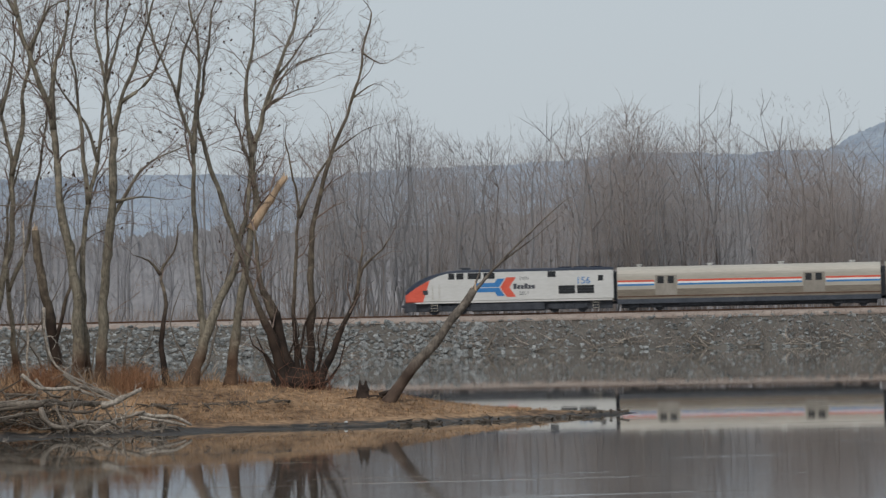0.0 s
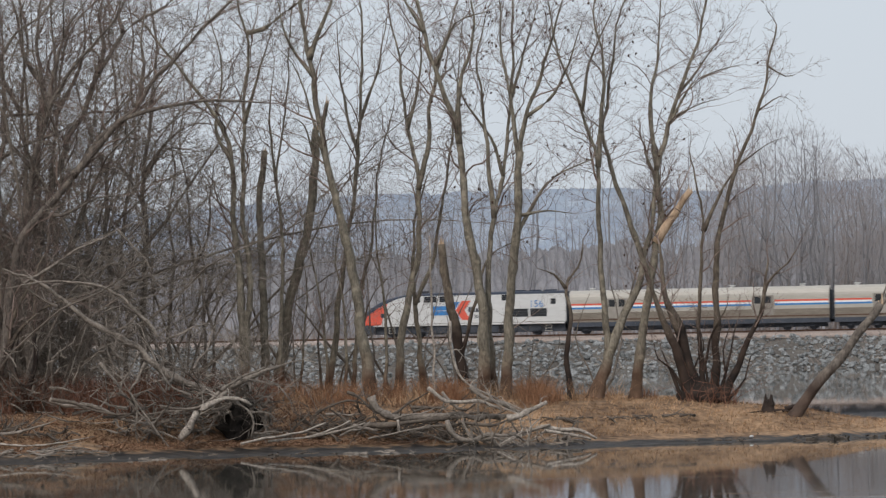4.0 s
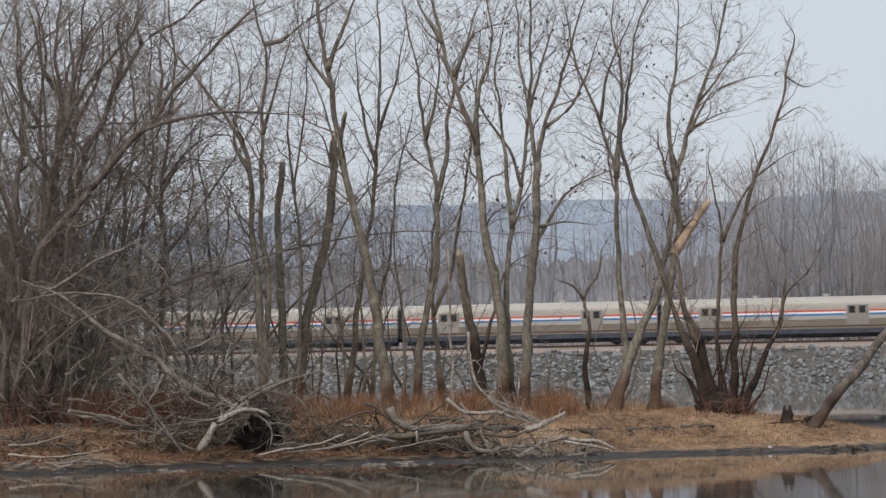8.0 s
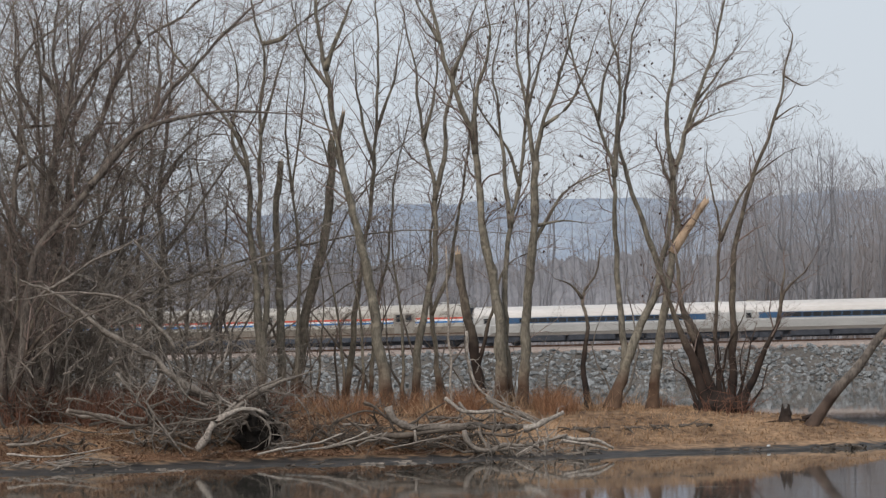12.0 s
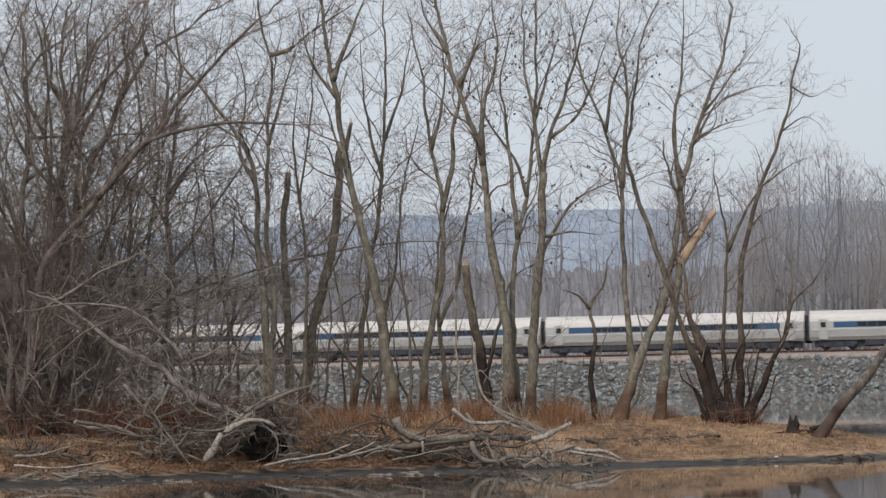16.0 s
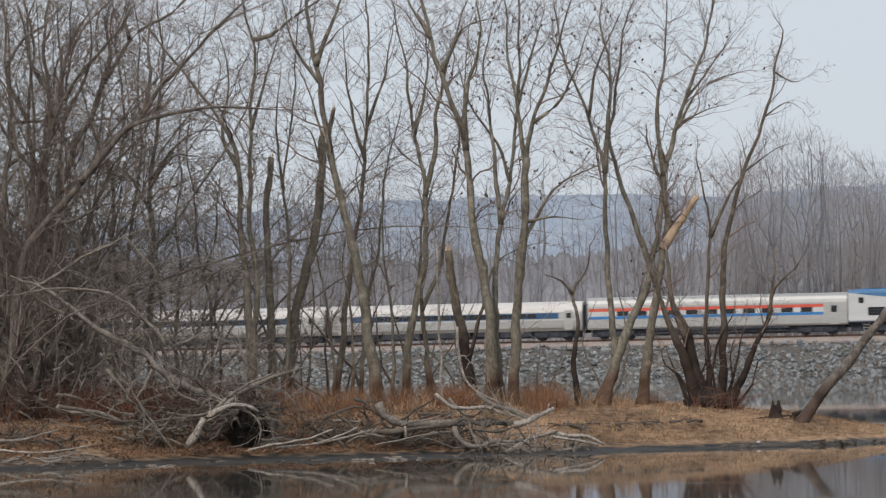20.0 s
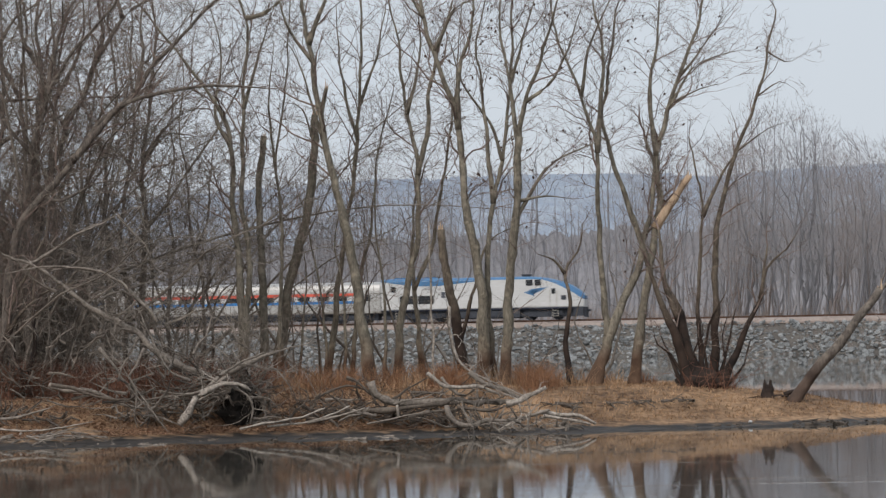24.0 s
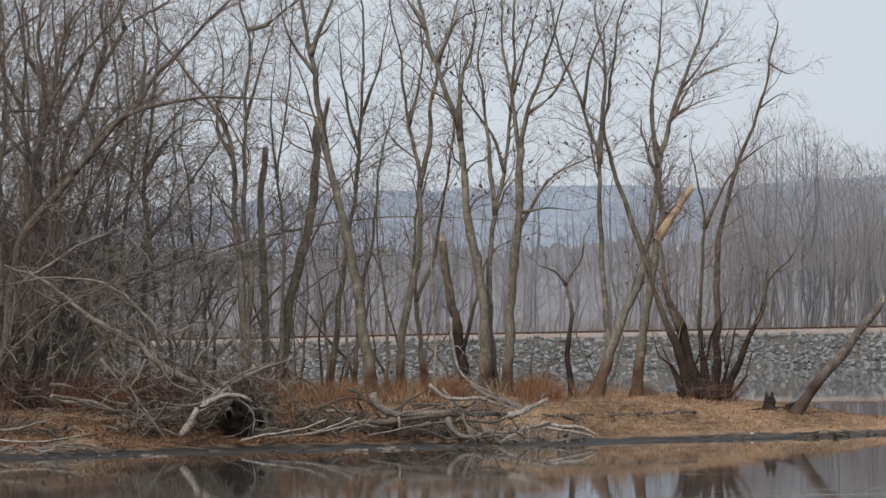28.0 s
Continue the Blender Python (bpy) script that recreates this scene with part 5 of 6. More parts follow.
tree(87.0, [
    (0.189, 0, [(4.23, 1.01), (4.82, 2.52), (5.43, 3.81), (5.83, 5.25), (6.01, 6.56), (5.79, 7.36)]),
    (0.102, 0, [(4.70, 2.23), (4.53, 3.83), (4.48, 5.72), (4.44, 7.17), (4.00, 8.63), (3.45, 10.10), (3.26, 11.42)]),
    (0.080, 0, [(4.48, 7.03), (4.61, 8.62), (4.68, 9.79), (4.49, 10.81), (4.58, 11.98)]),
    (0.058, 0, [(4.07, 8.42), (4.39, 9.79), (5.00, 11.09)])], 23, "forked grey tree leaning towards its neighbour", twigs=1.44, start=0.4, seeds=1)
tree(87.5, [
    (0.153, 0, [(5.34, 0.98), (5.58, 2.80), (5.87, 4.25), (6.13, 5.70), (6.08, 6.88), (6.40, 8.04), (6.77, 9.13), (7.20, 10.22), (7.56, 11.68)]),
    (0.095, 0, [(5.75, 3.96), (5.35, 5.43), (4.91, 6.75), (4.67, 7.93), (4.84, 9.09), (5.02, 10.41), (5.48, 11.72)]),
    (0.073, 0, [(6.08, 6.88), (5.93, 8.63), (6.17, 9.95), (6.29, 11.85)]),
    (0.051, 0, [(6.40, 8.04), (7.06, 9.12), (7.77, 9.48), (8.29, 9.61)]),
    (0.044, 0, [(6.66, 8.84), (7.19, 9.49), (7.94, 10.50)]),
    (0.036, 0, [(6.55, 8.33), (7.24, 8.61), (7.83, 8.74)]),
    (0.131, 2, [(6.02, 4.98), (6.49, 5.73), (6.88, 6.32)])], 24, "grey tree with several curving stems", twigs=1.69, start=0.38, seeds=1)
tree(86.5, [
    (0.216, 0, [(6.80, 0.92), (6.50, 1.79), (6.12, 2.78), (5.82, 3.58), (5.66, 4.01)]),
    (0.202, 0, [(6.95, 0.92), (6.65, 1.98), (6.36, 2.92), (6.12, 3.79), (6.04, 4.94)]),
    (0.130, 0, [(6.58, 2.05), (6.53, 2.77), (6.22, 3.33), (6.14, 3.72)]),
    (0.094, 0, [(7.09, 0.92), (6.96, 2.76), (7.10, 5.21), (6.92, 6.37), (6.77, 7.24)]),
    (0.072, 0, [(7.10, 5.36), (7.62, 6.36), (8.21, 7.07)]),
    (0.13, 0, [(7.28, 0.91), (7.39, 2.75), (7.52, 4.92), (7.91, 6.50), (8.60, 8.29), (8.96, 9.66), (9.16, 10.52)]),
    (0.029, 0, [(8.63, 8.33), (9.18, 8.67), (9.54, 8.56)]),
    (0.029, 0, [(8.93, 9.37), (9.34, 9.19), (9.63, 9.24)]),
    (0.029, 0, [(8.06, 6.85), (8.79, 7.42), (9.30, 7.60)]),
    (0.144, 0, [(7.43, 0.91), (8.02, 2.02), (8.52, 3.09), (8.68, 3.88), (8.77, 4.46)]),
    (0.065, 0, [(8.52, 3.09), (8.74, 3.88), (9.23, 4.38), (9.48, 4.70)]),
    (0.072, 0, [(6.81, 1.47), (7.24, 2.47), (7.62, 3.33)]),
    (0.072, 0, [(7.35, 0.91), (7.74, 2.17), (7.94, 2.89)]),
    (0.058, 0, [(6.70, 1.04), (6.24, 1.74), (5.90, 1.99), (5.80, 2.38)]),
    (0.058, 0, [(6.77, 0.97), (6.47, 1.48), (6.40, 2.20), (6.26, 2.63)]),
    (0.058, 0, [(7.18, 0.92), (7.11, 1.90), (6.92, 2.48), (6.99, 3.05)]),
    (0.050, 0, [(7.49, 0.91), (8.11, 1.44), (8.27, 2.02), (8.53, 2.16)]),
    (0.058, 0, [(7.35, 0.91), (7.62, 1.60), (7.55, 2.18), (7.71, 2.75)]),
    (0.050, 0, [(6.92, 0.92), (6.82, 1.76), (7.03, 2.19), (6.95, 2.62)]),
    (0.086, 0, [(6.56, 0.93), (6.28, 1.48), (6.01, 2.21)])], 25, "clump of dark stems spreading from one stool", bark=BARK_DARK, twigs=0.75, start=0.45, reach=0.6)
tree(82.5, [
    (0.124, 0, [(-10.75, 0.34), (-10.63, 1.16), (-10.31, 2.25), (-9.99, 3.48), (-9.28, 4.84)]),
    (0.083, 0, [(-10.57, 1.29), (-10.69, 2.53), (-10.40, 3.63), (-10.41, 4.87)]),
    (0.069, 0, [(-10.31, 2.25), (-9.86, 3.07), (-9.16, 3.60), (-8.47, 3.80)])], 26, "dark leaning trunk at the edge of the thicket", bark=BARK_DARK, twigs=0.9, start=0.4)
tree(83.5, [
    (0.097, 0, [(-9.81, 0.43), (-9.86, 1.40), (-9.64, 2.51), (-9.69, 3.63), (-9.25, 4.73)]),
    (0.056, 0, [(-9.83, 1.40), (-10.13, 2.24), (-10.05, 3.08)])], 27, "dark slim trunk at the edge of the thicket", bark=BARK_DARK, twigs=0.9, start=0.4)
tree(84.5, [
    (0.155, 1, [(9.05, 0.49), (9.60, 1.15), (10.17, 1.81), (10.88, 2.67), (11.32, 3.28)]),
    (0.056, 0, [(11.17, 3.12), (11.82, 3.78), (12.76, 4.68), (13.69, 5.51)]),
    (0.035, 0, [(12.04, 3.99), (12.75, 4.47), (13.54, 5.09)]),
    (0.042, 0, [(11.10, 3.02), (11.46, 3.65), (11.55, 4.07)])], 28, "bare trunk leaning far out over the water", bark=BARK_THICKET, twigs=0.2, start=0.7, reach=0.4, spread=0.1)


# ---- brush, grass and driftwood ----
def bush(x, y, count, tall, lean, seed, label, mat, depth=2, kids=5, width=1.0, name="bush", up=0.03, dense=2.4, thick=1.0):
    rng = random.Random(seed)
    b = empty(name, Matrix.Translation((x, y, land(x, y) - 0.05)), label, "shrub")
    for k in range(count):
        stems = Mesh()
        p = (rng.gauss(0, 0.35 * width), rng.gauss(0, 0.5 * width), 0)
        d = unit(rng.gauss(lean, 0.42), rng.gauss(0, 0.35), 1)
        h = tall * rng.uniform(0.55, 1.1)
        n, pts = 7, [p]
        for i in range(n):
            d = unit(d[0] + rng.gauss(lean * 0.3, 0.17), d[1] + rng.gauss(0, 0.14), d[2] - 0.01)
            p = (p[0] + d[0] * h / n, p[1] + d[1] * h / n, p[2] + d[2] * h / n)
            pts.append(p)
        r = thick * (0.01 + 0.0055 * h * rng.uniform(0.5, 1.2))
        stems.tube(pts, [r * (1 - 0.8 * i / n) for i in range(n + 1)], 5, False)
        twigs = Mesh()
        for j in range(int(h * dense)):
            i = rng.randint(1, n)
            s = unit(rng.gauss(0, 1), rng.gauss(0, 0.8), rng.gauss(0.2, 0.6))
            grow(twigs, rng, pts[i], s, rng.uniform(0.5, 1.7), 0.008, depth - 1, up, kids, 0.3, 0.26, 0.0028)
        stem = part("stem", stems, mat, b)
        part("twig_spray", twigs, mat, stem)["kind"] = "stuff"
    return b


def arching_bush(x, y, count, tall, lean, seed, label, low=0.15, dense=5.0, fine=1.0):
    """A shrub whose stems rise, bow over and end in a tangle of crooked twigs; low: where along a stem the twigs begin."""
    rng = random.Random(seed)
    b = empty("bush", Matrix.Translation((x, y, land(x, y) - 0.05)), label, "shrub")
    for k in range(count):
        stems, twigs = Mesh(), Mesh()
        p = (rng.gauss(0, 0.4), rng.gauss(0, 0.6), 0)
        d = unit(rng.gauss(lean, 0.3), rng.gauss(0, 0.3), 1)
        h = tall * rng.uniform(0.6, 1.15)
        side, n, pts = rng.choice((-0.1, -0.03, 0.04, 0.08)), 11, [p]
        for i in range(n):
            bow = 0.02 + 0.1 * (i / n) ** 1.5
            d = unit(d[0] + rng.gauss(side * (0.4 + i / n), 0.19), d[1] + rng.gauss(0, 0.16), d[2] - bow)
            p = (p[0] + d[0] * h / n, p[1] + d[1] * h / n, p[2] + d[2] * h / n)
            pts.append(p)
        r = 0.007 + 0.0032 * h * rng.uniform(0.5, 1.3)
        stems.tube(pts, [r * (1 - 0.85 * i / n) for i in range(n + 1)], 5, False)
        for j in range(int(h * dense)):
            i = rng.randint(max(1, int(low * n)), n)
            s = unit(rng.gauss(0, 1), rng.gauss(0, 0.8), rng.gauss(0.1, 0.65))
            grow(twigs, rng, pts[i], s, rng.uniform(0.4, 1.5), 0.007, 2 if j % 3 == 0 else 1, -0.01, 5, 0.34, 0.24, 0.0027 * fine, 0.95)
        stem = part("stem", stems, BRUSH, b)
        part("twig_spray", twigs, BRUSH, stem)["kind"] = "stuff"
    return b


def thicket():
    rng = random.Random(3)
    for i in range(16):  # the dense brush below the leaning limbs
        x = -12.6 + 3.3 * (i / 15) + rng.uniform(-0.3, 0.3)
        arching_bush(x, rng.uniform(84.5, 92), 7, rng.uniform(8.5, 16.5), 0.04, 100 + i, "dense leafless grey-brown bush with arching stems", 0.25, 4.9, 1.5)
    for i in range(7):  # the rounded dark dome behind, reaching almost to the ground
        x = -9.4 + 3.7 * (i / 6) + rng.uniform(-0.25, 0.25)
        arching_bush(x, rng.uniform(89, 97), 5, (5.8 + 4.8 * math.sin(0.6 + 2.1 * i / 6)) * rng.uniform(0.85, 1.15), 0.0, 130 + i, "leafless bush with a rounded twiggy head", 0.32, 4.2, 1.4)
    for i in range(9):
        x = -12.5 + 8.0 * (i / 8) + rng.uniform(-0.3, 0.3)
        bush(x, rng.uniform(83.5, 90), 6, rng.uniform(1.8, 3.2), 0.1, 150 + i, "low leafless grey-brown bush on the peninsula", BRUSH, 3, 4, dense=3.0)
    for i in range(9):
        x = -4.9 + 9.2 * (i / 8) + rng.uniform(-0.3, 0.3)
        bush(x, rng.uniform(90, 98), 3, rng.uniform(3.2, 6.2), 0.0, 190 + i, "slim leafless saplings behind the trunks", BRUSH, 3, 4, dense=1.3, thick=1.3, width=0.8)
    for i in range(5):
        x = 6.55 + 0.32 * i + rng.uniform(-0.1, 0.1)
        bush(x, 86.1, 6, 0.7, 0.0, 170 + i, "reddish suckers at the foot of the dark clump", RUST_BRUSH, 2, 3, 0.35)


thicket()


def blades(name, spots, mat, label, lo, hi, width, lean=0.3, seed=1):
    rng = random.Random(seed)
    g = Mesh()
    for x, y in spots(rng):
        z = land(x, y)
        if z < 0.06:
            continue
        h = rng.uniform(lo, hi)
        dx, dy = rng.gauss(0, lean) * h, rng.gauss(0, lean) * h
        a = rng.uniform(0, 3.14)
        wx, wy = width * math.cos(a), width * math.sin(a)
        b = len(g.v)
        g.v += [(x - wx, y - wy, z - 0.02), (x + wx, y + wy, z - 0.02), (x + dx * 0.4 + wx * 0.7, y + dy * 0.4 + wy * 0.7, z + h * 0.6), (x + dx * 0.4 - wx * 0.7, y + dy * 0.4 - wy * 0.7, z + h * 0.6), (x + dx, y + dy, z + h)]
        g.f += [(b, b + 1, b + 2, b + 3), (b + 3, b + 2, b + 4)]
    return tagged(part(name, g, mat, None, label), category="grass", kind="stuff")


def turf(rng):
    for i in range(30000):
        x = rng.uniform(-13, 14.5)
        y = float(np.interp(x, SHORE_X, SHORE_Y)) + abs(rng.gauss(0, 1)) * 5 + 0.6
        if land(x, y) > 0.17 and (x > -2 or rng.random() < 0.22):
            yield x, y


def clumped(x0, x1, y0, y1, n, s, cut):
    def spots(rng):
        for i in range(n):
            x, y = rng.uniform(x0, x1), rng.uniform(y0, y1)
            if noise.noise((x * s, y * s, 9.0)) > cut:
                yield x, y
    return spots


white_thing = Mesh()
white_thing.tube([(-0.05, 0, 0), (-0.03, 0, 0.01), (0.03, 0, 0.01), (0.05, 0, 0)], [0.01, 0.03, 0.033, 0.015], 10)
litter = tagged(part("plastic_bottle", white_thing, WHITE, None, "small crumpled white bottle on the mud", True), category="litter")
litter.matrix_basis = pose(7.78, 81.75, land(7.78, 81.75) + 0.03, 0, 0, 30)
def leaf_litter():
    rng = random.Random(31)
    g = Mesh()
    for i in range(36000):
        x = rng.uniform(-13, 0.5)
        y = float(np.interp(x, SHORE_X, SHORE_Y)) + 0.4 + abs(rng.gauss(0, 3.6))
        z = land(x, y)
        if z < 0.1 or noise.noise((x * 0.6, y * 0.6, 4.0)) < -0.35:
            continue
        a, r, t = rng.uniform(0, 6.283), rng.uniform(0.018, 0.042), rng.uniform(-0.03, 0.03)
        c, s = math.cos(a) * r, math.sin(a) * r
        b = len(g.v)
        z += 0.035
        g.v += [(x - c, y - s, z - t), (x + s * 0.5, y - c * 0.5, z + 0.02), (x + c, y + s, z + t), (x - s * 0.5, y + c * 0.5, z + 0.012)]
        g.f.append((b, b + 1, b + 2, b + 3))
    tagged(part("leaf_litter", g, LITTER, None, "red-brown dead leaves lying on the ground"), category="leaves", kind="stuff")


leaf_litter()
blades("dead_turf", turf, STRAW, "tan dead grass covering the peninsula", 0.02, 0.09, 0.011, 0.9, 2)
blades("rust_grass", clumped(-4.6, 3.4, 84.4, 88.5, 15000, 0.9, 0.16), RUST, "rust-red dry grass at the feet of the trees", 0.08, 0.75, 0.006, 0.55, 3)
blades("pale_grass", clumped(-4.6, 5.0, 84.0, 88.5, 5000, 1.0, 0.14), STRAW, "pale dry stalks among the rust-red grass", 0.08, 0.6, 0.006, 0.6, 6)
blades("rust_grass_rear", clumped(2.5, 6.0, 86.5, 90, 1100, 0.9, 0.1), RUST, "rust-red dry grass between the trunks", 0.1, 0.35, 0.008, 0.3, 4)
blades("red_undergrowth", clumped(-13, -4, 81.8, 88, 17000, 0.7, -0.1), RUST_BRUSH, "dull red undergrowth below the bushes", 0.1, 1.1, 0.007, 0.75, 5)


def log_piece(name, ctrl, r, mat, label, seed, kids=0, taper=0.6):
    rng = random.Random(seed)
    base = Vector(ctrl[0])
    pts = [p - base for p in curve_points(ctrl, 0.13)]
    n = len(pts) - 1
    for i, p in enumerate(pts):
        k = (0.02 + 0.35 * r) * min(1, i / 2)
        p += Vector((noise.noise((i * 0.4, seed, 0)), noise.noise((i * 0.4, seed, 7)), noise.noise((i * 0.4, seed, 13)))) * k
    g = Mesh()
    g.tube([tuple(p) for p in pts], [r * (1 - taper * i / n) * (1 + 0.22 * rng.uniform(-1, 1)) for i in range(n + 1)], 8)
    top = empty(name, Matrix.Translation(base), label, "driftwood")
    part("stem", g, mat, top, "", True)
    for k in range(kids * 2):
        b = Mesh()
        i = rng.randint(n // 4, n)
        grow(b, rng, tuple(pts[i]), unit(rng.gauss(0, 1), rng.gauss(0, 0.6), rng.gauss(0.35, 0.6)), rng.uniform(0.3, 1.1), min(0.022, max(0.009, r * 0.4)), 2, 0.0, 3, 0.3, 0.16, 0.004, 0.9)
        part("side_branch", b, mat, top)
    return top


def tangle(x, y, count, wide, high, seed, mat, label, long=1.0):
    rng = random.Random(seed)
    top = empty("driftwood_tangle", Matrix.Translation((x, y, land(x, y) - 0.03)), label, "driftwood")
    for k in range(12):
        g = Mesh()
        for j in range(count // 12):
            a = rng.uniform(0, 6.283)
            p = (rng.gauss(0, wide * 0.5), rng.gauss(0, 0.5), abs(rng.gauss(0, high * 0.5)))
            grow(g, rng, p, unit(math.cos(a), math.sin(a) * 0.5, rng.gauss(0.1, 0.5) if high > 0.12 else rng.gauss(0, 0.08)), rng.uniform(0.25, 1.2) * long, rng.choice((0.009, 0.012, 0.02, 0.03, 0.042)), 1, 0.0 if high > 0.12 else -0.08, 3, 0.32 if high > 0.12 else 0.16, 0.15, 0.005, 1.0)
        part("branch", g, mat, top)["kind"] = "stuff"
    return top


def root_plate(x, y, seed):
    """The torn-up root plate of the fallen tree: a lump of earth painted black for its hollow's shade, and roots
    sticking out all round.
    """
    rng = random.Random(seed)
    top = empty("root_plate", Matrix.Translation((x, y, land(x, y))), "dark upturned root plate with tangled grey roots", "tree stump")
    bm = bmesh.new()
    bmesh.ops.create_icosphere(bm, subdivisions=3, radius=1)
    for v in bm.verts:
        k = 1 + 0.45 * noise.noise(v.co * 2.3) + 0.2 * noise.noise(v.co * 6)
        v.co = Vector((v.co.x * 0.5 * k, v.co.y * 0.36 * k + 0.45, v.co.z * 0.5 * k + 0.55))
    me = bpy.data.meshes.new("earth_lump")
    bm.to_mesh(me)
    bm.free()
    me.materials.append(HOLLOW)
    lump = new("earth_lump", me)
    lump.parent = top
    for k in range(84):
        g = Mesh()
        a = rng.uniform(-0.3, 3.4)
        q = rng.uniform(0.3, 1.0)
        p = (0.66 * q * math.cos(a), 0.45 - 0.4 * math.sqrt(1.05 - q * q), 0.75 + 0.7 * q * math.sin(a))
        grow(g, rng, p, unit(math.cos(a) + rng.gauss(0, 0.5), rng.gauss(-0.5, 0.4), math.sin(a) + rng.gauss(-0.2, 0.5)), rng.uniform(0.3, 0.85), rng.uniform(0.012, 0.04), 1, -0.05, 3, 0.34, 0.13, 0.005, 0.9)
        part("root", g, DRIFT if k % 3 else DRIFT_DARK, top)


def stool(x, y):
    """The dark swollen foot from which the clump's stems rise."""
    bm = bmesh.new()
    bmesh.ops.create_icosphere(bm, subdivisions=3, radius=1)
    for v in bm.verts:
        k = 1 + 0.3 * noise.noise(v.co * 2.1) + 0.12 * noise.noise(v.co * 7)
        v.co = Vector((v.co.x * 0.62 * k, v.co.y * 0.42 * k, v.co.z * (0.42 if v.co.z > 0 else 0.2) * k))
    me = bpy.data.meshes.new("tree_stool")
    bm.to_mesh(me)
    bm.free()
    me.materials.append(BARK_DARK)
    me.shade_smooth()
    ob = tagged(new("tree_stool", me), "dark swollen stool at the foot of the clump", "tree stump")
    ob.matrix_basis = pose(x, y, land(x, y) + 0.08)


def stump(x, y, r, h, seed):
    rng = random.Random(seed)
    top = empty("tree_stump", Matrix.Translation((x, y, land(x, y) - 0.05)), "short jagged dark stump near the water", "tree stump")
    g = Mesh()
    g.tube([(0, 0, 0), (0, 0, h * 0.4), (0.02, 0, h * 0.62)], [r * 1.35, r, r * 0.95], 10)
    part("trunk", g, BARK_DARK, top)
    for k in range(6):
        a = 6.283 * k / 6 + rng.uniform(-0.3, 0.3)
        s = Mesh()
        p = (r * 0.55 * math.cos(a) + 0.02, r * 0.55 * math.sin(a), h * 0.5)
        s.tube([p, (p[0] * 1.1, p[1] * 1.05, h * rng.uniform(0.65, 0.8)), (p[0] * rng.uniform(0.9, 1.4), p[1], h * rng.uniform(0.8, 1.2))], [r * 0.5, r * 0.35, r * 0.08], 6)
        part("splinter", s, BARK_DARK, top)
    for k in range(4):
        s = Mesh()
        a = rng.uniform(0, 6.283)
        grow(s, rng, (0, 0, 0.05), unit(math.cos(a), math.sin(a), -0.05), rng.uniform(0.4, 0.8), r * 0.3, 0, -0.02)
        part("root", s, BARK_DARK, top)



log_piece("driftwood_log", [(-5.81, 79.50, 0.36), (-5.59, 79.50, 0.65), (-5.40, 79.50, 0.95), (-5.13, 79.50, 1.17), (-4.73, 79.50, 1.26), (-4.39, 79.50, 1.27), (-4.13, 79.50, 1.11)], 0.093, DRIFT_PALE, "thick pale root arching to the ground", 1, 4, taper=0.65)
log_piece("driftwood_log", [(-4.63, 79.60, 1.26), (-4.24, 79.60, 1.01), (-4.09, 79.60, 0.68), (-4.15, 79.60, 0.35)], 0.040, DRIFT, "grey root hanging to the ground", 2, 1)
log_piece("driftwood_log", [(-5.24, 79.70, 1.10), (-4.90, 79.70, 1.42), (-4.43, 79.70, 1.75), (-3.83, 79.70, 1.97)], 0.053, DRIFT, "grey root of the upturned plate", 3, 2)
log_piece("fallen_trunk", [(-5.20, 81.00, 1.45), (-6.00, 81.00, 1.76), (-6.43, 81.00, 2.04), (-6.80, 81.00, 2.42), (-7.27, 81.00, 2.74), (-7.87, 81.00, 3.05), (-8.40, 81.00, 3.46), (-8.94, 81.00, 3.92), (-9.47, 81.00, 4.22), (-10.08, 81.00, 4.45)], 0.105, DRIFT, "grey fallen trunk with its top in the bushes", 4, 6, taper=0.8)
log_piece("driftwood_log", [(-4.65, 80.00, 1.55), (-4.11, 80.00, 1.80), (-3.48, 80.00, 2.02)], 0.080, DRIFT, "pale branch stub of a root plate", 5, 3)
log_piece("driftwood_log", [(-5.56, 79.60, 1.37), (-6.08, 79.60, 1.65), (-6.47, 79.60, 2.45), (-6.66, 79.60, 2.85)], 0.033, DRIFT, "bleached driftwood log on the bank", 6, 2)
log_piece("driftwood_log", [(-6.25, 79.40, 0.40), (-6.48, 79.40, 0.73), (-6.97, 79.40, 1.47), (-7.18, 79.40, 1.80), (-7.45, 79.40, 2.10)], 0.024, DRIFT, "thin bleached branch hanging to the ground", 7, 2)
log_piece("driftwood_log", [(-7.22, 79.40, 1.38), (-7.13, 79.40, 1.73), (-6.88, 79.40, 2.09), (-6.77, 79.40, 2.45)], 0.024, DRIFT, "thin bleached branch hanging to the ground", 8, 1)
log_piece("driftwood_log", [(-8.97, 80.50, 1.32), (-8.57, 80.50, 1.18), (-7.90, 80.50, 1.14), (-7.11, 80.50, 0.79), (-6.30, 80.50, 0.70)], 0.067, DRIFT, "bleached driftwood log on the bank", 9, 2)
log_piece("driftwood_log", [(0.56, 80.50, 3.01), (0.59, 80.50, 2.31), (0.82, 80.50, 1.64), (1.48, 80.50, 1.22), (2.28, 80.50, 0.87)], 0.035, DRIFT_PALE, "white dead branch propped on the driftwood pile", 12, 2)
log_piece("driftwood_log", [(-2.44, 80.90, 0.84), (-2.15, 80.90, 0.84), (-1.88, 80.90, 0.83), (-1.61, 80.90, 0.82)], 0.034, DRIFT, "crooked piece of driftwood in the heap", 23, 0, taper=0.52)
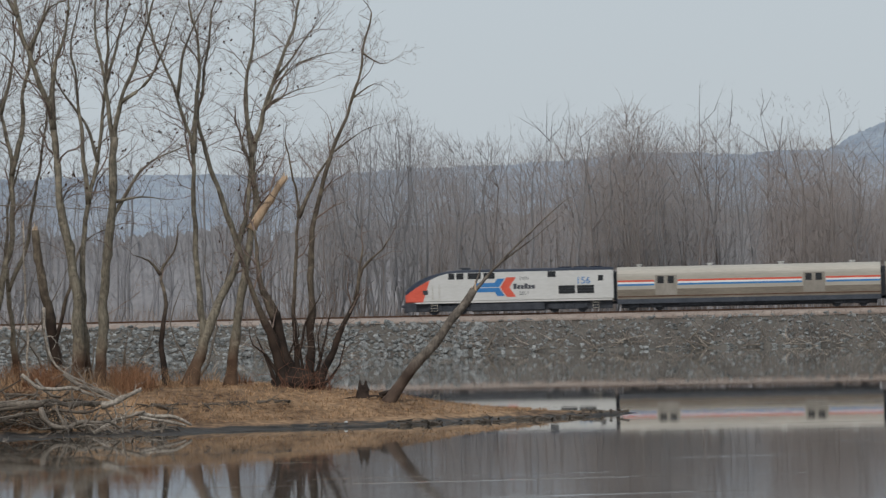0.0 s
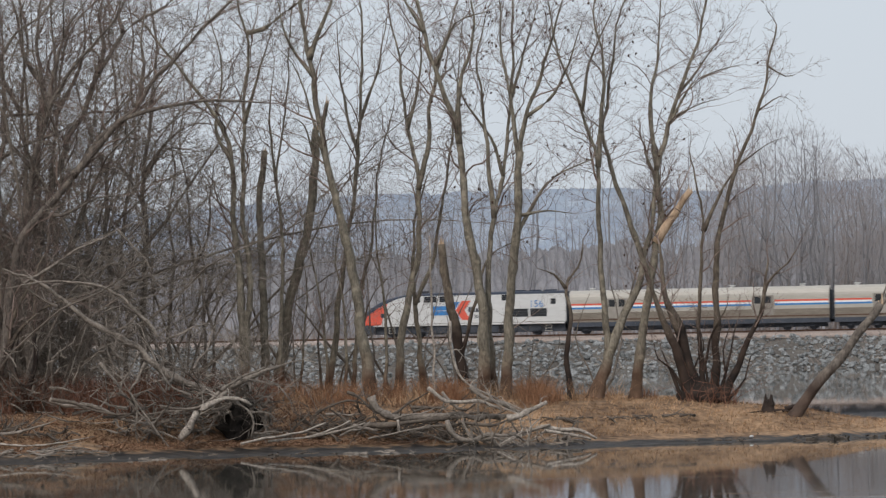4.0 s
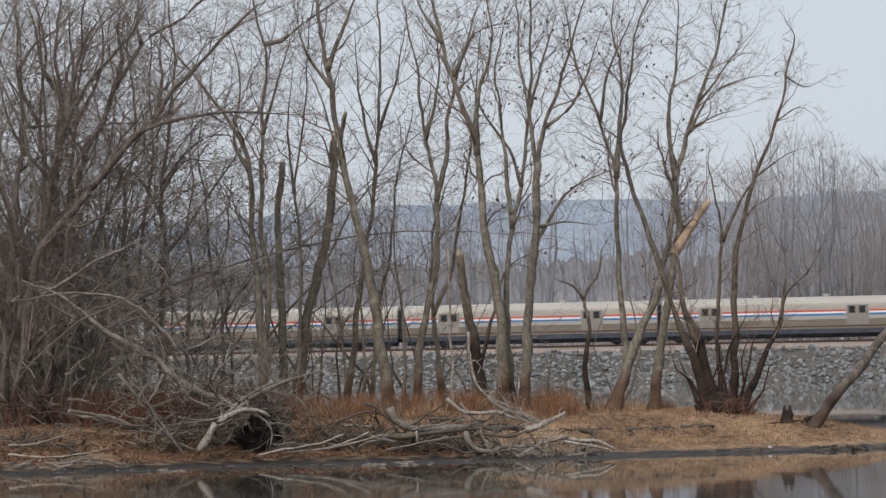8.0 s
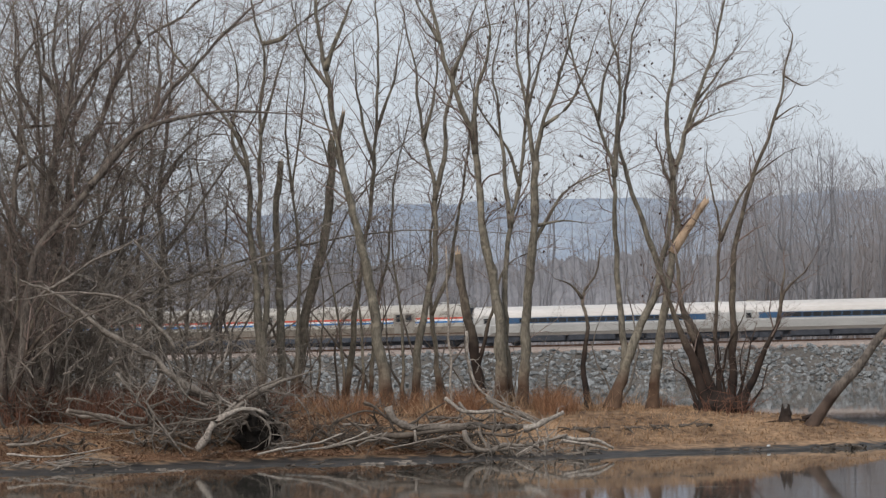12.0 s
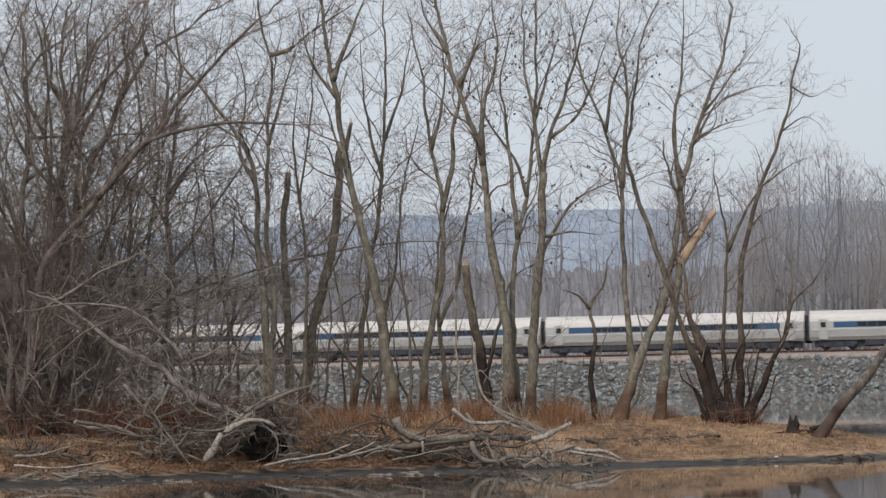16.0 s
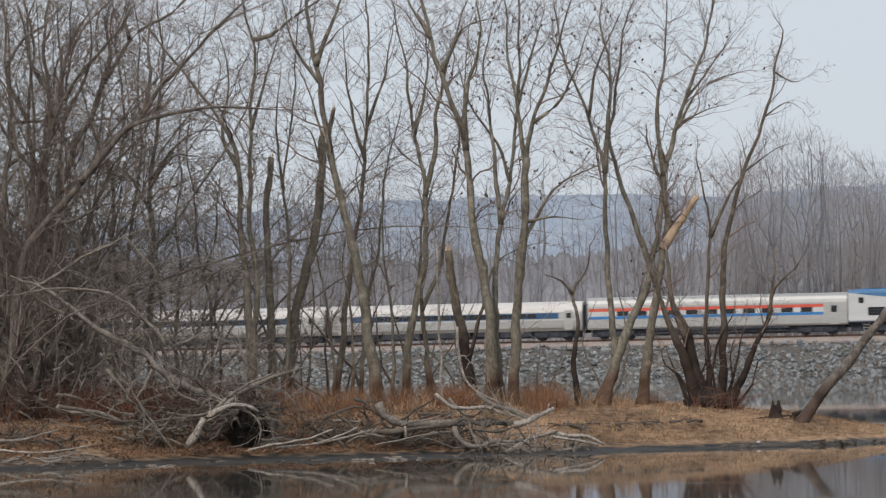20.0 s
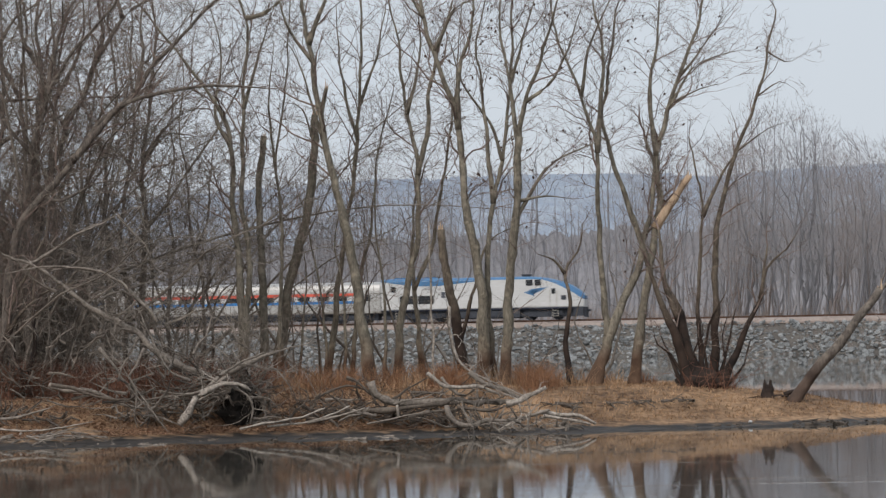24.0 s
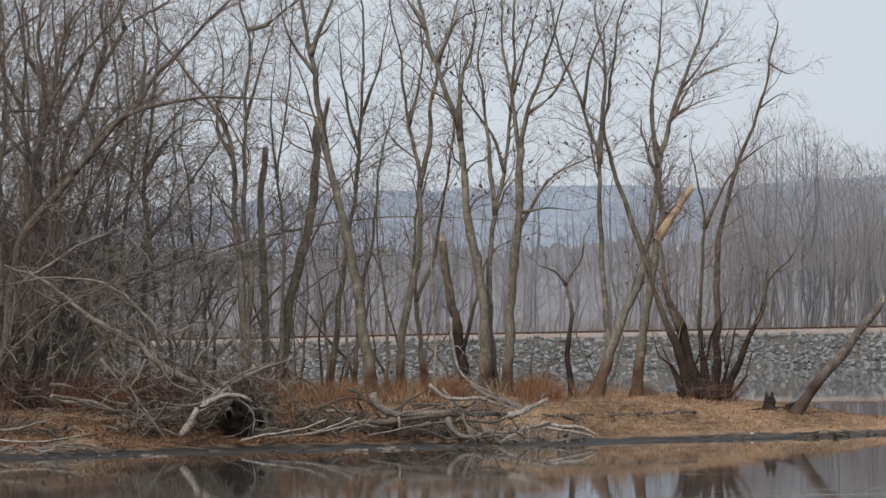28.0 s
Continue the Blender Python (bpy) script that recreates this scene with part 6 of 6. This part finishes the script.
log_piece("driftwood_log", [(-0.80, 79.93, 0.72), (-0.46, 79.93, 0.82), (-0.15, 79.93, 0.82), (0.16, 79.93, 0.97)], 0.027, DRIFT, "crooked piece of driftwood in the heap", 25, 0, taper=0.58)
log_piece("driftwood_log", [(-0.39, 80.87, 0.97), (-0.10, 80.87, 0.96), (0.16, 80.87, 0.96), (0.43, 80.87, 0.93)], 0.040, DRIFT_DARK, "crooked piece of driftwood in the heap", 27, 0, taper=0.32)
log_piece("driftwood_log", [(-1.78, 80.13, 0.59), (-1.58, 80.13, 0.51), (-1.40, 80.13, 0.50), (-1.22, 80.13, 0.43)], 0.047, DRIFT, "crooked piece of driftwood in the heap", 29, 0, taper=0.4)
log_piece("driftwood_log", [(-2.08, 79.82, 0.35), (-1.83, 79.82, 0.48), (-1.60, 79.82, 0.49), (-1.37, 79.82, 0.66)], 0.033, DRIFT, "crooked piece of driftwood in the heap", 32, 1, taper=0.4)
log_piece("driftwood_log", [(-0.36, 80.49, 0.87), (-0.12, 80.49, 0.94), (0.11, 80.49, 0.97), (0.33, 80.49, 0.92)], 0.027, DRIFT_DARK, "crooked piece of driftwood in the heap", 35, 0, taper=0.38)
log_piece("driftwood_log", [(0.97, 80.73, 0.81), (1.31, 80.73, 0.80), (1.64, 80.73, 0.76), (1.96, 80.73, 0.93)], 0.040, DRIFT_DARK, "crooked piece of driftwood in the heap", 37, 0, taper=0.67)
log_piece("driftwood_log", [(-0.47, 80.48, 0.39), (0.09, 80.48, 0.51), (0.60, 80.48, 0.54), (1.11, 80.48, 0.57)], 0.040, DRIFT, "crooked piece of driftwood in the heap", 41, 0, taper=0.57)
log_piece("driftwood_log", [(0.69, 79.79, 0.62), (1.10, 79.79, 0.57), (1.48, 79.79, 0.53), (1.86, 79.79, 0.64)], 0.047, DRIFT_DARK, "crooked piece of driftwood in the heap", 42, 1, taper=0.55)
log_piece("driftwood_log", [(8.89, 84.80, 0.62), (9.03, 84.80, 0.71), (9.29, 84.80, 0.80)], 0.099, BARK_DARK, "bleached driftwood log on the bank", 43, 0)
log_piece("driftwood_log", [(-1.34, 80.40, 1.25), (-1.21, 80.40, 0.97), (-0.99, 80.40, 0.79), (-0.55, 80.40, 0.73), (0.05, 80.40, 0.76), (0.60, 80.40, 0.78), (1.26, 80.40, 0.71), (1.97, 80.40, 0.72)], 0.093, DRIFT, "thick grey drifted trunk with a raised root end", 70, 3, taper=0.35)
log_piece("driftwood_log", [(-1.54, 80.20, 0.57), (-0.99, 80.20, 0.57), (-0.44, 80.20, 0.63), (0.32, 80.20, 0.69), (0.76, 80.20, 0.72)], 0.071, DRIFT_DARK, "dark rotting log under the heap", 71, 1, taper=0.40)
log_piece("driftwood_log", [(0.45, 79.60, 0.68), (0.51, 79.60, 0.43), (0.75, 79.60, 0.24), (1.02, 79.60, 0.19), (1.40, 79.60, 0.30), (1.84, 79.60, 0.30), (2.38, 79.60, 0.39), (2.85, 79.60, 0.53)], 0.065, DRIFT, "curved grey branch hanging down to the mud", 72, 2, taper=0.50)
log_piece("driftwood_log", [(2.63, 79.70, 0.48), (3.04, 79.70, 0.41), (3.42, 79.70, 0.40), (3.72, 79.70, 0.31), (3.93, 79.70, 0.17)], 0.060, DRIFT_PALE, "pale bleached log end on the dead grass", 73, 0, taper=0.40)
log_piece("driftwood_log", [(2.71, 79.60, 0.39), (3.25, 79.60, 0.30), (3.57, 79.60, 0.23), (3.82, 79.60, 0.17)], 0.044, DRIFT_PALE, "pale bleached log end on the dead grass", 74, 0, taper=0.40)
log_piece("driftwood_log", [(0.01, 80.00, 1.44), (0.23, 80.00, 1.25), (0.44, 80.00, 1.12), (0.77, 80.00, 1.09), (1.21, 80.00, 1.09), (1.59, 80.00, 0.98), (1.72, 80.00, 0.84)], 0.049, DRIFT_PALE, "whitened branch lying across the heap", 75, 2, taper=0.40)
log_piece("driftwood_log", [(1.00, 80.10, 1.45), (1.32, 80.10, 1.19), (1.75, 80.10, 1.02), (2.27, 80.10, 0.79)], 0.060, DRIFT, "straight grey limb sloping down the heap", 76, 1, taper=0.30)
log_piece("driftwood_log", [(1.85, 79.90, 0.68), (2.18, 79.90, 0.76), (2.46, 79.90, 0.90), (2.81, 79.90, 1.02)], 0.093, DRIFT_PALE, "stout pale root end of a drifted trunk", 77, 3, taper=0.55)
log_piece("driftwood_log", [(-0.71, 79.70, 0.70), (-0.70, 79.70, 0.56), (-0.67, 79.70, 0.42)], 0.030, DRIFT_PALE, "short pale stake in the heap", 78, 0, taper=0.20)
log_piece("driftwood_log", [(-4.40, 79.40, 0.22), (-3.75, 79.40, 0.35), (-3.04, 79.40, 0.45), (-2.40, 79.40, 0.67)], 0.030, DRIFT_PALE, "long pale pole lying on the bank", 79, 0, taper=0.40)
log_piece("driftwood_log", [(-3.76, 79.50, 0.26), (-2.83, 79.50, 0.35), (-2.18, 79.50, 0.54), (-1.82, 79.50, 0.71)], 0.027, DRIFT_PALE, "long pale pole lying on the bank", 80, 0, taper=0.40)
log_piece("driftwood_log", [(-2.83, 79.50, 0.33), (-2.07, 79.50, 0.48), (-1.46, 79.50, 0.64)], 0.035, DRIFT, "long grey pole lying on the bank", 81, 0, taper=0.40)
log_piece("driftwood_log", [(1.45, 79.30, 0.03), (1.50, 79.30, 0.26), (1.62, 79.30, 0.48), (1.74, 79.30, 0.77)], 0.022, DRIFT_DARK, "thin dark branch standing in the mud", 82, 1, taper=0.50)
log_piece("driftwood_log", [(-1.42, 79.40, 0.28), (-0.88, 79.40, 0.38), (-0.33, 79.40, 0.49), (0.05, 79.40, 0.58)], 0.022, DRIFT, "thin grey stick below the trunk", 83, 0, taper=0.40)
log_piece("driftwood_log", [(-1.92, 80.90, 1.36), (-1.65, 80.90, 1.25), (-1.43, 80.90, 1.02), (-1.22, 80.90, 0.85)], 0.039, DRIFT_DARK, "dark branch at the back of the heap", 84, 3, taper=0.50)
log_piece("driftwood_log", [(-2.71, 81.00, 0.82), (-2.21, 81.00, 1.09), (-1.76, 81.00, 1.14), (-1.27, 81.00, 0.99)], 0.033, DRIFT_DARK, "dark branch at the back of the heap", 85, 3, taper=0.50)
log_piece("driftwood_log", [(1.21, 80.60, 0.59), (1.19, 80.60, 0.98), (1.16, 80.60, 1.31), (1.09, 80.60, 1.58)], 0.030, DRIFT, "crooked grey branch standing out of the heap", 86, 2, taper=0.50)
log_piece("driftwood_log", [(0.34, 80.30, 1.33), (0.55, 80.30, 1.05), (0.90, 80.30, 0.88), (1.16, 80.30, 1.09)], 0.044, DRIFT, "crooked grey branch low on the heap", 87, 1, taper=0.40)
log_piece("dead_branch", [(-6.37, 80.80, 2.68), (-6.50, 80.80, 2.95), (-6.88, 80.80, 3.34), (-7.27, 80.80, 3.75), (-7.90, 80.80, 4.03), (-8.84, 80.80, 4.13), (-9.59, 80.80, 4.06), (-10.33, 80.80, 3.94)], 0.047, DRIFT, "long pale dead branch sweeping over the fallen trunk", 90, 3, taper=0.75)
log_piece("dead_branch", [(-9.67, 81.50, 4.10), (-8.98, 81.50, 4.50), (-8.43, 81.50, 4.87), (-7.89, 81.50, 5.10), (-7.27, 81.50, 5.39), (-6.82, 81.50, 5.57)], 0.041, DRIFT, "pale dead branch reaching up out of the brush", 91, 3, taper=0.75)
log_piece("dead_branch", [(-7.37, 81.50, 5.34), (-7.07, 81.50, 5.01), (-6.73, 81.50, 4.62), (-6.46, 81.50, 4.04)], 0.034, DRIFT, "thin dead branch forking off over the brush", 92, 2, taper=0.75)
log_piece("dead_branch", [(-7.68, 79.60, 2.17), (-7.42, 79.60, 1.84), (-7.16, 79.60, 1.50), (-6.86, 79.60, 1.07), (-6.44, 79.60, 0.63), (-6.03, 79.60, 0.09)], 0.040, DRIFT, "thin dead branch hanging from the fallen trunk", 93, 2, taper=0.75)
log_piece("dead_branch", [(-6.62, 79.60, 2.15), (-6.80, 79.60, 1.76), (-6.99, 79.60, 1.50), (-6.81, 79.60, 1.10), (-6.87, 79.60, 0.57), (-6.82, 79.60, 0.27)], 0.040, DRIFT, "thin crooked branch under the fallen trunk", 94, 1, taper=0.75)
log_piece("dead_branch", [(-8.86, 80.00, 1.33), (-8.33, 80.00, 1.22), (-7.67, 80.00, 1.00), (-6.87, 80.00, 0.93), (-6.20, 80.00, 0.97), (-5.54, 80.00, 1.04)], 0.047, DRIFT_DARK, "low dark branch lying beside the fallen trunk", 95, 2, taper=0.75)
log_piece("dead_branch", [(-4.71, 79.70, 1.45), (-5.25, 79.70, 1.13), (-5.78, 79.70, 1.05), (-6.31, 79.70, 1.15)], 0.047, DRIFT, "grey branch rising from the root plate", 96, 1, taper=0.75)
log_piece("dead_branch", [(-10.11, 78.20, 0.58), (-9.59, 78.20, 0.60), (-8.93, 78.20, 0.74), (-8.48, 78.20, 0.91)], 0.039, DRIFT, "pale reed stem lying at the water's edge", 97, 1, taper=0.75)
log_piece("dead_branch", [(-10.07, 77.90, 0.38), (-9.29, 77.90, 0.31), (-8.52, 77.90, 0.35), (-7.67, 77.90, 0.49)], 0.032, DRIFT_PALE, "pale reed stem lying at the water's edge", 98, 0, taper=0.75)
log_piece("dead_branch", [(-9.99, 77.70, -0.01), (-9.27, 77.70, 0.14), (-8.37, 77.70, 0.19), (-7.59, 77.70, 0.13)], 0.032, DRIFT, "pale reed stem lying at the water's edge", 99, 0, taper=0.75)
root_plate(-4.48, 80.4, 6)
stump(8.51, 84.8, 0.15, 0.42, 4)
tangle(-4.30, 81.1, 72, 0.90, 1.20, 46, DRIFT, "heap of tangled grey dead branches", 1)
tangle(-6.58, 80.8, 36, 1.40, 1.20, 47, DRIFT, "bleached twigs of the fallen tree", 1.2)
tangle(-5.27, 81.2, 96, 1.00, 1.30, 48, DRIFT_DARK, "heap of tangled grey dead branches", 1)
tangle(-10.30, 82.5, 96, 1.30, 0.80, 49, DRIFT_DARK, "dark dead branches below the bushes", 1)
tangle(-2.30, 81.3, 48, 1.10, 0.50, 50, DRIFT_DARK, "heap of tangled grey dead branches", 1)
tangle(-6.21, 81.3, 60, 1.00, 1.60, 51, DRIFT, "grey dead twigs of the fallen tree", 1.2)
tangle(-8.40, 81.6, 48, 1.60, 2.40, 52, BRUSH, "grey dead twigs of the fallen tree", 1.2)
tangle(-7.25, 80.6, 36, 1.60, 0.30, 53, DRIFT_DARK, "heap of tangled grey dead branches", 1)
tangle(-9.20, 77.8, 84, 1.60, 0.10, 54, DRIFT, "scatter of bleached sticks and reeds on the bank", 0.8)
tangle(-9.67, 79.5, 48, 1.20, 0.30, 55, DRIFT_DARK, "scatter of dark sticks on the bank", 0.8)
tangle(-2.03, 81.2, 72, 1.50, 0.40, 56, DRIFT_DARK, "heap of tangled grey dead branches", 1)
tangle(-0.41, 81.1, 48, 1.20, 0.35, 57, DRIFT_DARK, "heap of tangled grey dead branches", 1)
tangle(1.33, 80.3, 48, 1.00, 0.40, 58, DRIFT, "heap of tangled grey dead branches", 1)
tangle(1.86, 80.0, 24, 0.70, 0.35, 59, DRIFT_PALE, "heap of tangled grey dead branches", 1)
tangle(0.54, 80.8, 60, 1.00, 0.50, 60, DRIFT_DARK, "heap of tangled grey dead branches", 1)
tangle(2.92, 79.9, 36, 0.80, 0.15, 61, DRIFT, "small sticks along the muddy edge", 0.7)
stool(6.99, 86.55)
tangle(5.01, 83.6, 48, 1.60, 0.02, 63, DRIFT_DARK, "small dark sticks lying on the dead grass", 0.5)
tangle(3.17, 82.8, 36, 1.20, 0.02, 64, DRIFT_DARK, "small dark sticks lying on the dead grass", 0.5)
tangle(7.32, 81.6, 36, 1.40, 0.02, 65, DRIFT_DARK, "dark debris along the muddy edge", 0.5)


for k, (x, y) in enumerate(((12.2, 83.9), (13.3, 85.0), (14.3, 86.2), (11.0, 83.0), (9.6, 82.2))):
    tangle(x, y, 48, 0.9, 0.05, 300 + k, DRIFT_DARK, "dark sticks and debris on the muddy spit", 0.45)


for k, x in enumerate((-10.2, -8.4, -6.6, -5.0, -3.2, -1.4, 0.4, 2.4, 4.2)):
    tangle(x, float(np.interp(x, SHORE_X, SHORE_Y)) - 1.3 - 0.5 * (k % 3), 36, 0.9, 0.03, 320 + k, (DRIFT_DARK, DRIFT_DARK, DRIFT)[k % 3], "small sticks and debris stranded on the wet mud", 0.35)


# ---- what moves ----
def motions():
    for car, offset, turned in TRAIN:
        walk(car, [(t, on_track(s + offset, turned)) for t, s in JOINT])


motions()
